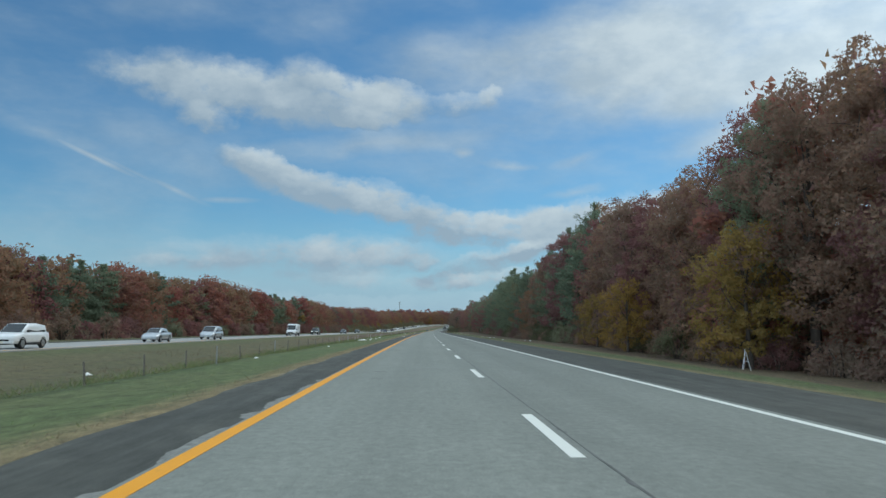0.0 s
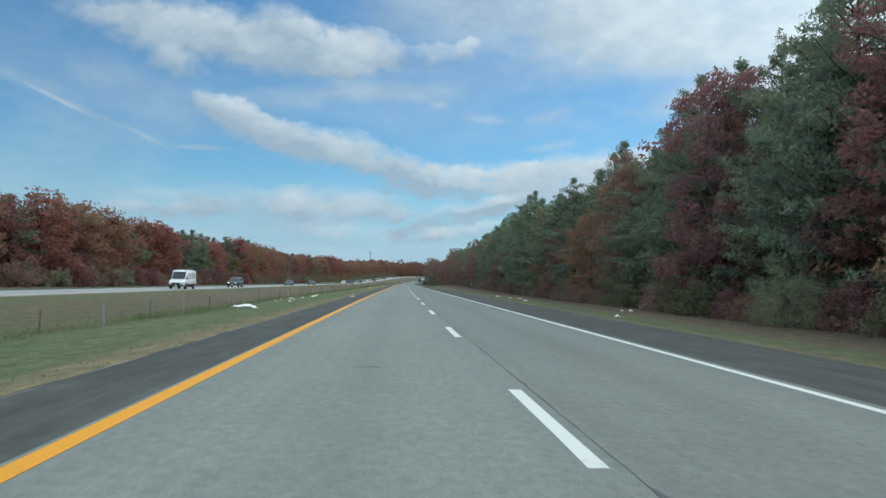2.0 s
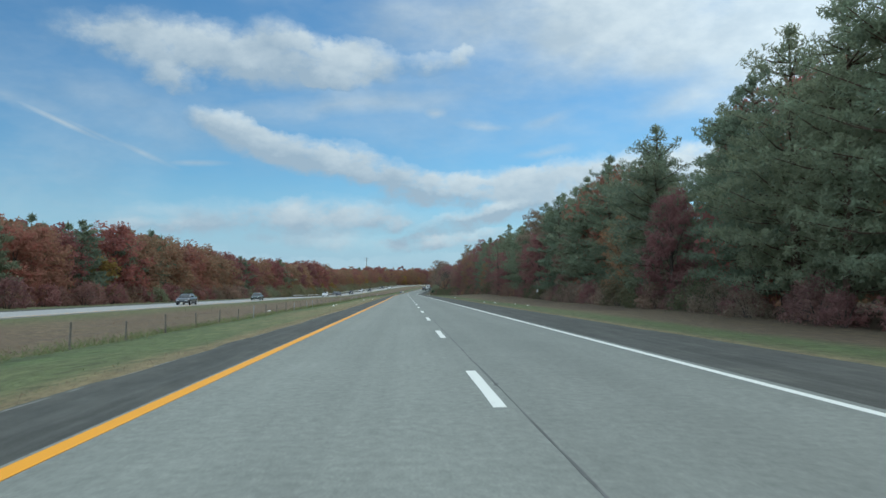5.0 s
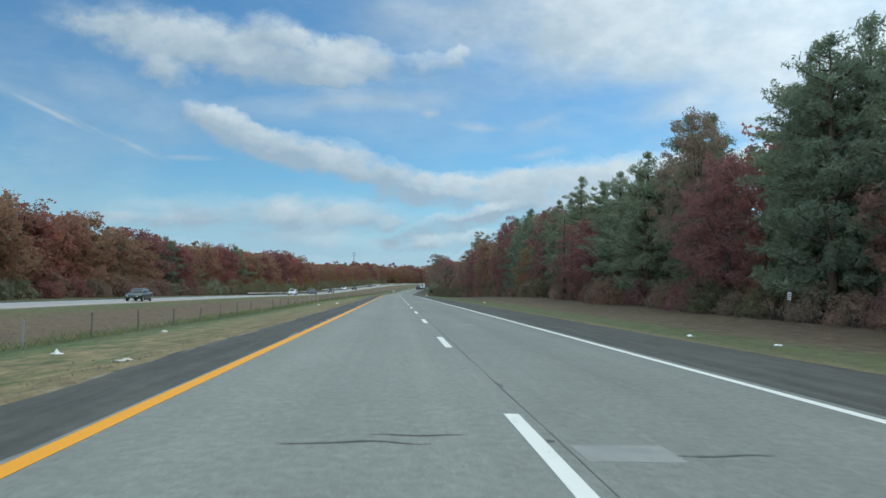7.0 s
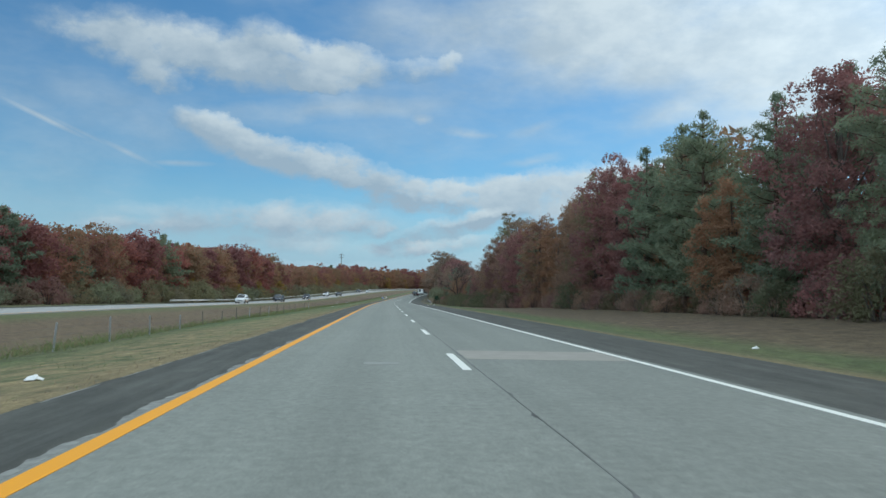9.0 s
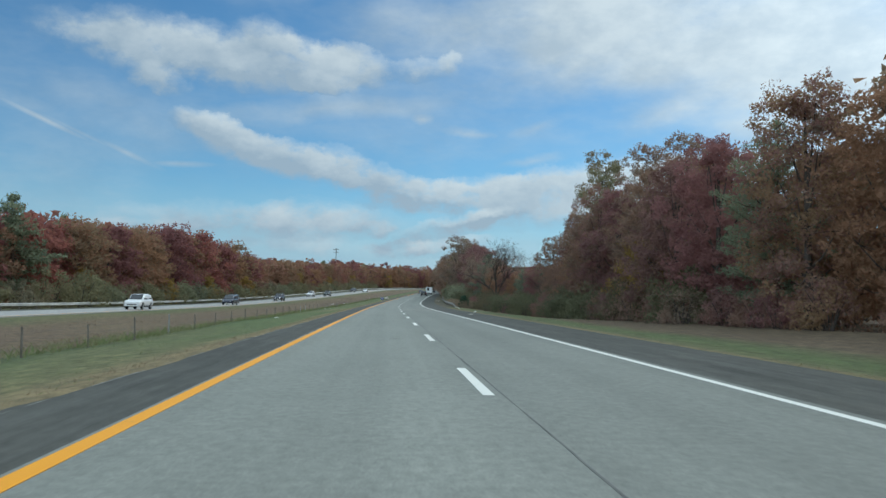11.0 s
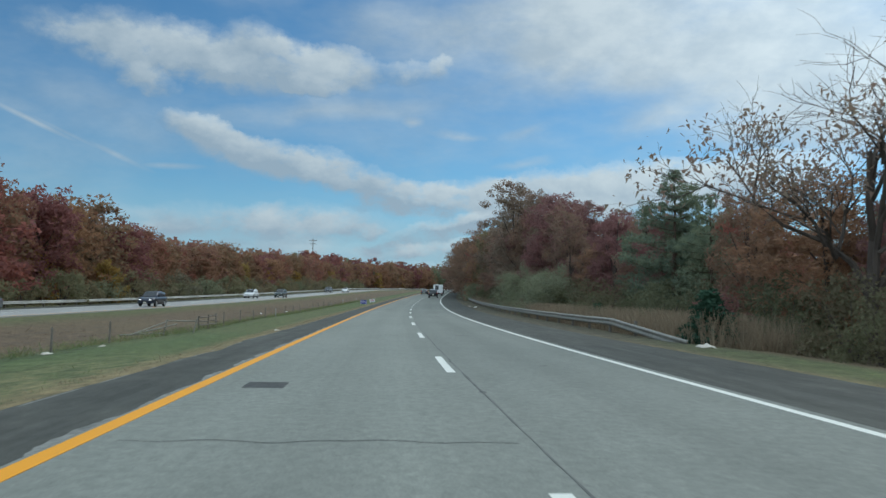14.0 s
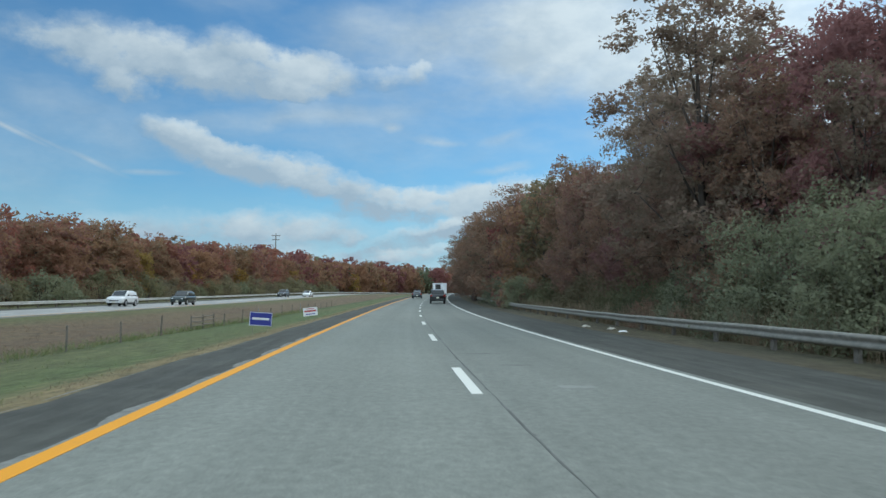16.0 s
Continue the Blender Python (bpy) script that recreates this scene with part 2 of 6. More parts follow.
def make_concrete(name, light, dark):
    m, n, l, p = material(name, 0.85)
    big = noise_of(n, l, 0.30, 4, 0.55, (1.0, 0.30, 1), "UV")
    mid = noise_of(n, l, 1.3, 5, 0.6, (1.0, 0.8, 1), "UV")
    grain = noise_of(n, l, 38, 4, 0.75, (1, 1, 1), "UV")
    c = ramp(n, l, big, [(0.3, dark), (0.7, light)])
    c = blend(n, l, 0.30, c, ramp(n, l, mid, [(0.25, tuple(v * 0.84 for v in dark)), (0.75, tuple(v * 1.08 for v in light))]))
    streak = noise_of(n, l, 1.5, 3, 0.6, (2.6, 0.012, 1), "UV")
    c = blend(n, l, 0.30, c, ramp(n, l, streak, [(0.3, (0.43, 0.43, 0.43)), (0.7, (0.57, 0.57, 0.565))]), "OVERLAY")
    speck = noise_of(n, l, 9, 4, 0.7, (1, 0.75, 1), "UV")
    c = blend(n, l, 0.6, c, ramp(n, l, speck, [(0.32, (0.36, 0.36, 0.36)), (0.5, (0.5, 0.5, 0.5)), (0.68, (0.64, 0.64, 0.63))]), "OVERLAY")
    c = blend(n, l, 0.6, c, ramp(n, l, grain, [(0.3, (0.3, 0.3, 0.3)), (0.5, (0.5, 0.5, 0.5)), (0.7, (0.70, 0.70, 0.69))]), "OVERLAY")
    # paler wheel tracks, and oil down the middle of each lane
    tc = n.new("ShaderNodeTexCoord")
    s = n.new("ShaderNodeSeparateXYZ")
    l.new(tc.outputs["UV"], s.inputs[0])
    w = calc(n, l, "COSINE", calc(n, l, "MULTIPLY", calc(n, l, "SUBTRACT", s.outputs[0], 0.95), 3.4336))
    w = calc(n, l, "ADD", calc(n, l, "MULTIPLY", w, 0.04), calc(n, l, "SUBTRACT", 1.03, calc(n, l, "MULTIPLY", ramp01(n, l, s.outputs[0], 3.7, 4.1), 0.10)))
    h = n.new("ShaderNodeHueSaturation")
    l.new(w, h.inputs["Value"])
    l.new(c, h.inputs["Color"])
    l.new(h.outputs[0], p.inputs["Base Color"])
    bump(n, l, p, grain, 0.25, 0.01)
    return m


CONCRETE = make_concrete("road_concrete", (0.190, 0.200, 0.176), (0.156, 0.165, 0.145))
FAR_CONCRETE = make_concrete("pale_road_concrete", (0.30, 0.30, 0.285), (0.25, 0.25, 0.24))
PATCH_WARM = plain("warm_patch_concrete", (0.240, 0.226, 0.198), 0.9, 0, 0.10, 3.0, 0.2)
PATCH_PALE = plain("pale_patch_concrete", (0.216, 0.224, 0.205), 0.9, 0, 0.12, 3.0, 0.2)
PATCH_WORN = plain("worn_edge_concrete", (0.185, 0.188, 0.172), 0.95, 0, 0.35, 6.0, 0.4)
PATCH_DARK = plain("dark_patch_asphalt", (0.058, 0.059, 0.057), 0.9, 0, 0.3, 5.0, 0.4)
SEAL = plain("joint_sealant", (0.095, 0.095, 0.09), 0.8, 0, 0.45, 1.2, 0.3)


def make_shoulder():
    m, n, l, p = material("shoulder_asphalt", 0.9)
    streak = noise_of(n, l, 0.9, 5, 0.65, (1.6, 0.10, 1), "UV")
    mid = noise_of(n, l, 1.1, 6, 0.7, (1, 0.45, 1), "UV")
    grain = noise_of(n, l, 60, 3, 0.7, (1, 1, 1), "UV")
    c = ramp(n, l, streak, [(0.28, (0.032, 0.033, 0.028)), (0.5, (0.050, 0.051, 0.043)), (0.75, (0.088, 0.089, 0.076))])
    c = blend(n, l, 0.45, c, ramp(n, l, mid, [(0.3, (0.030, 0.031, 0.027)), (0.55, (0.064, 0.065, 0.056)), (0.8, (0.15, 0.145, 0.120))]))
    worn = noise_of(n, l, 1.0, 6, 0.75, (3.2, 0.09, 1), "UV")
    c = blend(n, l, ramp(n, l, worn, [(0.46, (0, 0, 0)), (0.72, (0.5, 0.5, 0.5))]), c, (0.115, 0.118, 0.106))
    pits = noise_of(n, l, 4.0, 6, 0.75, (1, 0.35, 1), "UV")
    c = blend(n, l, 0.5, c, ramp(n, l, pits, [(0.3, (0.28, 0.28, 0.28)), (0.7, (0.70, 0.70, 0.69))]), "OVERLAY")
    c = blend(n, l, 0.5, c, ramp(n, l, grain, [(0.3, (0.25, 0.25, 0.25)), (0.7, (0.72, 0.72, 0.72))]), "OVERLAY")
    l.new(c, p.inputs["Base Color"])
    bump(n, l, p, grain, 0.5, 0.01)
    return m


SHOULDER = make_shoulder()


def make_paint(name, color, worn):
    m, n, l, p = material(name, 0.65)
    big = noise_of(n, l, 3.0, 6, 0.7, (1, 0.5, 1), "UV")
    grain = noise_of(n, l, 50, 2, 0.7, (1, 1, 1), "UV")
    f = calc(n, l, "ADD", calc(n, l, "MULTIPLY", big, 0.75), calc(n, l, "MULTIPLY", grain, 0.35))
    c = ramp(n, l, f, [(0.38, worn), (0.46, color), (1.0, tuple(min(1, v * 1.06) for v in color))])
    l.new(c, p.inputs["Base Color"])
    return m


WHITE_PAINT = make_paint("white_road_paint", (0.60, 0.60, 0.545), (0.25, 0.255, 0.235))
YELLOW_PAINT = make_paint("yellow_road_paint", (0.645, 0.272, 0.008), (0.45, 0.225, 0.040))


def make_ground():
    m, n, l, p = material("grass_and_leaf_litter", 0.95)
    tc = n.new("ShaderNodeTexCoord")
    s = n.new("ShaderNodeSeparateXYZ")
    l.new(tc.outputs["UV"], s.inputs[0])
    big = noise_of(n, l, 0.12, 5, 0.6, (1, 0.35, 1), "UV")
    mid = noise_of(n, l, 1.3, 5, 0.65, (1, 0.6, 1), "UV")
    tiny = noise_of(n, l, 14, 4, 0.75, (1, 1, 1), "UV")
    across = calc(n, l, "ADD", s.outputs[0], calc(n, l, "MULTIPLY", calc(n, l, "SUBTRACT", mid, 0.5), 1.1))
    across = calc(n, l, "ADD", across, calc(n, l, "MULTIPLY", calc(n, l, "SUBTRACT", big, 0.5), 1.4))
    pos = calc(n, l, "DIVIDE", calc(n, l, "ADD", across, 60.0), 100.0)
    dry, green, olive, brown, litter = (0.180, 0.142, 0.082), (0.080, 0.106, 0.044), (0.088, 0.098, 0.046), (0.112, 0.080, 0.056), (0.078, 0.052, 0.036)
    deep = (0.052, 0.074, 0.032)
    c = ramp(n, l, pos, [(0.0, litter), (0.17, litter), (0.20, olive), (0.372, olive), (0.40, brown), (0.510, brown), (0.520, deep), (0.527, deep), (0.535, green),
                         (0.570, green), (0.582, dry), (0.704, dry), (0.712, olive), (0.722, green), (0.732, olive), (0.746, brown), (0.79, litter)])
    # a stretch of the verge that has dried out
    up = ramp01(n, l, s.outputs[1], 175.0, 225.0)
    down = ramp01(n, l, s.outputs[1], 385.0, 335.0)
    again = calc(n, l, "MULTIPLY", calc(n, l, "MULTIPLY", ramp01(n, l, s.outputs[1], 434.0, 450.0), ramp01(n, l, s.outputs[1], 476.0, 458.0)), 0.65)
    side = calc(n, l, "MULTIPLY", ramp01(n, l, across, -6.6, -4.6), ramp01(n, l, across, 3.0, 0.0))
    dried = calc(n, l, "MULTIPLY", calc(n, l, "ADD", calc(n, l, "MULTIPLY", up, down), again), side)
    c = blend(n, l, calc(n, l, "MULTIPLY", dried, ramp01(n, l, mid, 0.30, 0.62)), c, (0.190, 0.150, 0.088))
    # bare dark dirt between the shoulder and the guard rail
    bare_dirt = calc(n, l, "MULTIPLY", ramp01(n, l, s.outputs[1], 464.0, 482.0), calc(n, l, "MULTIPLY", ramp01(n, l, across, 9.6, 10.0), ramp01(n, l, across, 14.6, 13.0)))
    c = blend(n, l, calc(n, l, "MULTIPLY", bare_dirt, 0.85), c, (0.070, 0.058, 0.046))
    # greener median where the walk begins
    lush = calc(n, l, "MULTIPLY", ramp01(n, l, s.outputs[1], 190.0, 90.0), calc(n, l, "MULTIPLY", ramp01(n, l, across, -6.0, -9.0), ramp01(n, l, across, -27.0, -24.0)))
    c = blend(n, l, calc(n, l, "MULTIPLY", lush, 0.6), c, (0.074, 0.086, 0.040))
    patch = ramp(n, l, big, [(0.40, (0, 0, 0)), (0.62, (1, 1, 1))])
    c = blend(n, l, calc(n, l, "MULTIPLY", patch, 0.35), c, (0.138, 0.108, 0.064))
    tuft = noise_of(n, l, 3.2, 6, 0.75, (1, 0.45, 1), "UV")
    c = blend(n, l, 0.75, c, ramp(n, l, tuft, [(0.34, (0.24, 0.25, 0.24)), (0.66, (0.74, 0.73, 0.68))]), "OVERLAY")
    c = blend(n, l, 0.6, c, ramp(n, l, mid, [(0.3, (0.28, 0.29, 0.28)), (0.7, (0.70, 0.70, 0.66))]), "OVERLAY")
    c = blend(n, l, 0.85, c, ramp(n, l, tiny, [(0.3, (0.2, 0.2, 0.2)), (0.7, (0.80, 0.80, 0.76))]), "OVERLAY")
    l.new(c, p.inputs["Base Color"])
    bump(n, l, p, tiny, 0.6, 0.06)
    return m


GROUND = make_ground()


def make_leaf(name, stops, through_light=0.5, spread=0.2):
    """Leaves whose colour varies from tree to tree and from leaf to leaf."""
    m, n, l, p = material(name, 0.7)
    n.remove(p)
    info = n.new("ShaderNodeObjectInfo")
    geo = n.new("ShaderNodeNewGeometry")
    own = n.new("ShaderNodeAttribute")
    own.attribute_name = "tint"
    tone = calc(n, l, "FRACT", calc(n, l, "ADD", info.outputs["Random"], own.outputs["Fac"]))
    f = calc(n, l, "ADD", calc(n, l, "MULTIPLY", tone, 1 - spread), calc(n, l, "MULTIPLY", geo.outputs["Random Per Island"], spread))
    big = noise_of(n, l, 0.45, 3, 0.6)
    f = calc(n, l, "ADD", f, calc(n, l, "MULTIPLY", calc(n, l, "SUBTRACT", big, 0.5), 0.9), clamp=True)
    k = len(stops)
    c = ramp(n, l, f, [((i + 0.5) / k, s) for i, s in enumerate(stops)])
    lump = noise_of(n, l, 0.8, 3, 0.6)
    c = blend(n, l, 0.5, c, ramp(n, l, lump, [(0.3, (0.36, 0.36, 0.36)), (0.7, (0.68, 0.66, 0.62))]), "OVERLAY")
    d = n.new("ShaderNodeBsdfDiffuse")
    t = n.new("ShaderNodeBsdfTranslucent")
    l.new(c, d.inputs["Color"])
    l.new(c, t.inputs["Color"])
    mix = n.new("ShaderNodeMixShader")
    mix.inputs[0].default_value = through_light
    l.new(d.outputs[0], mix.inputs[1])
    l.new(t.outputs[0], mix.inputs[2])
    l.new(mix.outputs[0], n["Material Output"].inputs["Surface"])
    return m


OAK_LEAF = make_leaf("oak_autumn_leaves", [(0.250, 0.156, 0.128), (0.226, 0.181, 0.130), (0.280, 0.163, 0.128), (0.248, 0.177, 0.133), (0.299, 0.182, 0.129), (0.218, 0.176, 0.132), (0.259, 0.141, 0.127), (0.292, 0.197, 0.119)])
FAR_OAK_LEAF = make_leaf("russet_wood_leaves", [(0.300, 0.160, 0.115), (0.245, 0.190, 0.125), (0.320, 0.165, 0.110), (0.235, 0.185, 0.125), (0.330, 0.200, 0.115), (0.235, 0.140, 0.122), (0.330, 0.145, 0.108)])
RED_LEAF = make_leaf("dark_red_leaves", [(0.241, 0.129, 0.126), (0.279, 0.138, 0.130), (0.217, 0.128, 0.125), (0.264, 0.158, 0.132)])
FAR_RED_LEAF = make_leaf("crimson_wood_leaves", [(0.262, 0.120, 0.112), (0.215, 0.112, 0.112), (0.330, 0.132, 0.106), (0.285, 0.160, 0.114)])
RUST_LEAF = make_leaf("rust_orange_leaves", [(0.309, 0.179, 0.113), (0.268, 0.165, 0.112), (0.330, 0.196, 0.117)])
GOLD_LEAF = make_leaf("golden_leaves", [(0.342, 0.235, 0.078), (0.288, 0.214, 0.080), (0.360, 0.226, 0.074)])
PINE_LEAF = make_leaf("pine_needles", [(0.163, 0.205, 0.145), (0.188, 0.227, 0.154), (0.217, 0.242, 0.158), (0.152, 0.191, 0.141)], 0.4)
BUSH_LEAF = make_leaf("olive_shrub_leaves", [(0.213, 0.232, 0.152), (0.248, 0.256, 0.164), (0.198, 0.216, 0.152)], 0.45)
# olive shrub leaves darkened in colour for the shadow at the wood's foot
SHADED_SHRUB_LEAF = make_leaf("shaded_shrub_leaves", [(0.127, 0.136, 0.085), (0.150, 0.151, 0.089), (0.144, 0.122, 0.081)], 0.4)
CEDAR_LEAF = make_leaf("cedar_needles", [(0.040, 0.078, 0.052), (0.056, 0.092, 0.056)], 0.1)
TAN_LEAF = make_leaf("tan_grey_shrub_leaves", [(0.236, 0.216, 0.129), (0.193, 0.198, 0.120), (0.253, 0.209, 0.133), (0.201, 0.191, 0.140)], 0.45)
SPARSE_LEAF = make_leaf("withered_dull_leaves", [(0.262, 0.180, 0.146), (0.232, 0.192, 0.146), (0.285, 0.182, 0.144)])
THIN_LEAF = make_leaf("thin_grey_green_leaves", [(0.190, 0.185, 0.115), (0.226, 0.172, 0.104), (0.160, 0.168, 0.110)])
DRY_GRASS = make_leaf("dry_tall_grass", [(0.255, 0.205, 0.145), (0.215, 0.165, 0.118), (0.285, 0.235, 0.165)], 0.3, 0.8)
MEADOW = make_leaf("withered_meadow_grass", [(0.180, 0.132, 0.092), (0.150, 0.112, 0.080), (0.200, 0.155, 0.105)], 0.3, 0.9)
TURF = make_leaf("turf_blades", [(0.150, 0.205, 0.085), (0.175, 0.212, 0.095), (0.225, 0.215, 0.118)], 0.55, 0.95)


def make_bark(name, a, b):
    m, n, l, p = material(name, 0.95)
    f = noise_of(n, l, 5, 6, 0.7, (1, 1, 0.25))
    l.new(ramp(n, l, f, [(0.3, a), (0.7, b)]), p.inputs["Base Color"])
    bump(n, l, p, f, 0.7, 0.04)
    return m


BARK = make_bark("grey_bark", (0.045, 0.036, 0.030), (0.12, 0.10, 0.085))
PINE_BARK = make_bark("pine_bark", (0.05, 0.034, 0.026), (0.13, 0.085, 0.06))
TWIG = make_bark("bare_twigs", (0.05, 0.040, 0.034), (0.11, 0.088, 0.072))
GALVANISED = plain("galvanised_steel", (0.235, 0.225, 0.198), 0.7, 0.25, 0.2, 5.0)
# the far rail's steel, its base colour lifted to carry the sky's reflection
FAR_RAIL = plain("galvanised_steel_with_sky_sheen", (0.46, 0.46, 0.43), 0.6, 0.3, 0.25, 0.6)
OLD_POST = plain("weathered_post", (0.16, 0.145, 0.125), 0.8, 0.1, 0.3, 9.0, 0.3)
PALE_POST = plain("pale_steel_post", (0.30, 0.31, 0.31), 0.6, 0.4, 0.2, 9.0)
RAIL_WOOD = plain("dark_weathered_timber", (0.165, 0.148, 0.125), 0.9, 0.0, 0.3, 8.0, 0.4)
GREY_TIMBER = plain("silvered_timber", (0.24, 0.23, 0.20), 0.9, 0.0, 0.25, 8.0, 0.4)
WIRE = plain("rusty_wire", (0.10, 0.09, 0.08), 0.7, 0.3, 0.2, 9.0)
WHITE_TRASH = plain("white_plastic_litter", (0.72, 0.72, 0.70), 0.6, 0, 0.1, 4.0)
TAN_TRASH = plain("soiled_pale_litter", (0.45, 0.42, 0.36), 0.8, 0, 0.15, 4.0)
SIGN_BLUE = plain("blue_sign_print", (0.035, 0.045, 0.26), 0.5, 0, 0.08, 3.0)
SIGN_WHITE = plain("white_sign_print", (0.75, 0.75, 0.74), 0.5, 0, 0.05, 3.0)
SIGN_RED = plain("red_sign_print", (0.45, 0.06, 0.06), 0.5, 0, 0.1, 3.0)
WHITE_STEEL = plain("white_painted_steel", (0.68, 0.68, 0.67), 0.5, 0.0, 0.08, 5.0)


def car_paint(name, color, metal=0.3):
    m, n, l, p = material(name, 0.32, metal)
    f = noise_of(n, l, 3.0, 4)
    l.new(ramp(n, l, f, [(0.3, tuple(c * 0.9 for c in color)), (0.7, color)]), p.inputs["Base Color"])
    p.inputs["Coat Weight"].default_value, p.inputs["Coat Roughness"].default_value = 0.7, 0.08
    return m


WHITE_CAR = car_paint("white_car_paint", (0.72, 0.73, 0.73), 0.0)
SILVER_CAR = car_paint("silver_car_paint", (0.50, 0.53, 0.56), 0.5)
GREY_CAR = car_paint("dark_grey_car_paint", (0.055, 0.062, 0.068), 0.4)
NAVY_CAR = car_paint("dark_navy_car_paint", (0.018, 0.026, 0.045), 0.3)
BLACK_CAR = car_paint("black_car_paint", (0.012, 0.013, 0.014), 0.2)
GREEN_CAR = car_paint("dark_green_car_paint", (0.03, 0.045, 0.042), 0.4)
CAR_GLASS, _n, _l, _p = material("tinted_car_glass", 0.06)
_l.new(ramp(_n, _l, noise_of(_n, _l, 1.5, 2), [(0.3, (0.012, 0.015, 0.017)), (0.7, (0.022, 0.026, 0.028))]), _p.inputs["Base Color"])
_p.inputs["Specular IOR Level"].default_value = 0.6
TYRE = plain("tyre_rubber", (0.022, 0.022, 0.022), 0.85, 0, 0.2, 20.0)
RIM = plain("alloy_rim", (0.42, 0.43, 0.44), 0.35, 0.8, 0.1, 10.0)
BLACK_TRIM = plain("black_plastic_trim", (0.02, 0.02, 0.021), 0.6, 0, 0.2, 10.0)
HEADLAMP = plain("clear_headlamp", (0.75, 0.76, 0.76), 0.15, 0, 0.05, 10.0)
TAILLAMP = plain("red_tail_lamp", (0.30, 0.018, 0.015), 0.2, 0, 0.1, 10.0)
PLATE = plain("number_plate", (0.62, 0.60, 0.50), 0.5, 0, 0.05, 10.0)
HEADLAMP_ON, _n, _l, _p = material("lit_headlamp", 0.2)
_p.inputs["Emission Color"].default_value, _p.inputs["Emission Strength"].default_value = (1.0, 0.97, 0.9, 1), 1.6

# ---- the line of the road ----
KNOTS = np.arange(-40, 721, 40.0)
BEND = [0.14, 0.149, 0.097, 0.043, 0.107, 0.047, 0.003, -0.023, -0.084, 0.013, 0.042, 0.012, 0.258, 0.552, 0.658, 0.515, 0.428, 0.365, 0.326, 0.307]    # thousandths per metre, to the right
RISE = [-0.105, -0.131, -0.133, -0.221, -0.196, 0.025, 0.106, 0.047, 0.01, -0.01, -0.231, -0.635, 0.318, 1.863, 1.944, 1.338, 0.861, 0.554, 0.382, 0.306]    # ten-thousandths per metre
STEP = 2.0
LINE_S = np.arange(-1200, 2801, STEP)
_bend = np.interp(LINE_S, KNOTS, BEND, left=0.0) * 1e-3
_bend[LINE_S > 720] = np.interp(LINE_S[LINE_S > 720], [720, 800, 1180, 1300], [BEND[-1], 2.2, 2.2, 0]) * 1e-3
_rise = np.interp(LINE_S, KNOTS, RISE, left=0.0) * 1e-4
_rise[LINE_S > 720] = np.where(LINE_S[LINE_S > 720] < 1000, -0.8e-4, 0.0)


def _sum(v):
    out = np.cumsum(v) * STEP
    return out - np.interp(0, LINE_S, out)


LINE_H = _sum(_bend)
LINE_X, LINE_Y, LINE_Z = _sum(np.sin(LINE_H)), _sum(np.cos(LINE_H)), _sum(_sum(_rise))

PROFILE_L = [-1200, -300, -60, -45, -37, -36, -23.4, -21, -14, -9, -7.6, -6.6, -3, -1.62, -1.3, 10.2, 10.36, 12.5, 17.6, 22, 40, 300, 1200]
PROFILE_Z = [-1.5, -1.0, -0.6, -0.6, -0.62, -0.60, -0.60, -0.85, -1.15, -0.72, -0.58, -0.5, -0.2, -0.03, -0.07, -0.07, -0.03, -0.08, -0.62, -0.8, -0.5, 0.0, 0.0]


def soft(v, lo, hi):
    t = min(1.0, max(0.0, (v - lo) / (hi - lo)))
    return t * t * (3 - 2 * t)


def height_off(lat, s=0.0):
    """The ground's height against the road's; far ahead it climbs on either side."""
    hill = 3.0 * soft(s, 640, 800) * soft(-lat, 40, 75) + 3.0 * soft(s, 780, 1000) * soft(lat, 14, 45)
    bank = float(np.interp(s, [60, 90, 150, 255, 320, 380, 430], [0, 0.35, 0.35, 0.8, 1.4, 1.0, 0.2])) * soft(lat, 11.5, 20.5)
    return float(np.interp(lat, PROFILE_L, PROFILE_Z)) + hill + bank


def place(s, lat, dz=0.0):
    """A point by its way along the road, its distance to the right of the yellow line, and its height over the road."""
    h = np.interp(s, LINE_S, LINE_H)
    return Vector((float(np.interp(s, LINE_S, LINE_X) + lat * np.cos(h)), float(np.interp(s, LINE_S, LINE_Y) - lat * np.sin(h)), float(np.interp(s, LINE_S, LINE_Z) + dz)))


def heading(s):
    return -math.degrees(float(np.interp(s, LINE_S, LINE_H)))


def on_ground(s, lat, turn=0.0, sink=0.0):
    p = place(s, lat, height_off(lat, s) - sink)
    return pose(p.x, p.y, p.z, 0, 0, heading(s) + turn)


# ---- building helpers ----
def mesh_of(name, verts, faces, mats, uvs=None, smooth=False, slots=None):
    me = bpy.data.meshes.new(name)
    me.from_pydata(verts, [], faces)
    for m in (mats if isinstance(mats, (list, tuple)) else [mats]):
        me.materials.append(m)
    if uvs is not None:
        lay = me.uv_layers.new(name="UVMap")
        idx = np.empty(len(me.loops), dtype=np.int32)
        me.loops.foreach_get("vertex_index", idx)
        lay.data.foreach_set("uv", np.asarray(uvs, dtype=np.float32)[idx].ravel())
    if slots is not None:
        me.polygons.foreach_set("material_index", np.asarray(slots, dtype=np.int32))
    if smooth:
        me.polygons.foreach_set("use_smooth", [True] * len(me.polygons))
    me.update()
    return me


def child(ob, parent):
    ob.parent = parent
    return ob


def part(name, bm, mat, parent, label="", smooth=False):
    me = bpy.data.meshes.new(name)
    bm.to_mesh(me)
    bm.free()
    me.materials.append(mat)
    if smooth:
        me.polygons.foreach_set("use_smooth", [True] * len(me.polygons))
    ob = child(new(name, me), parent)
    return tagged(ob, label)


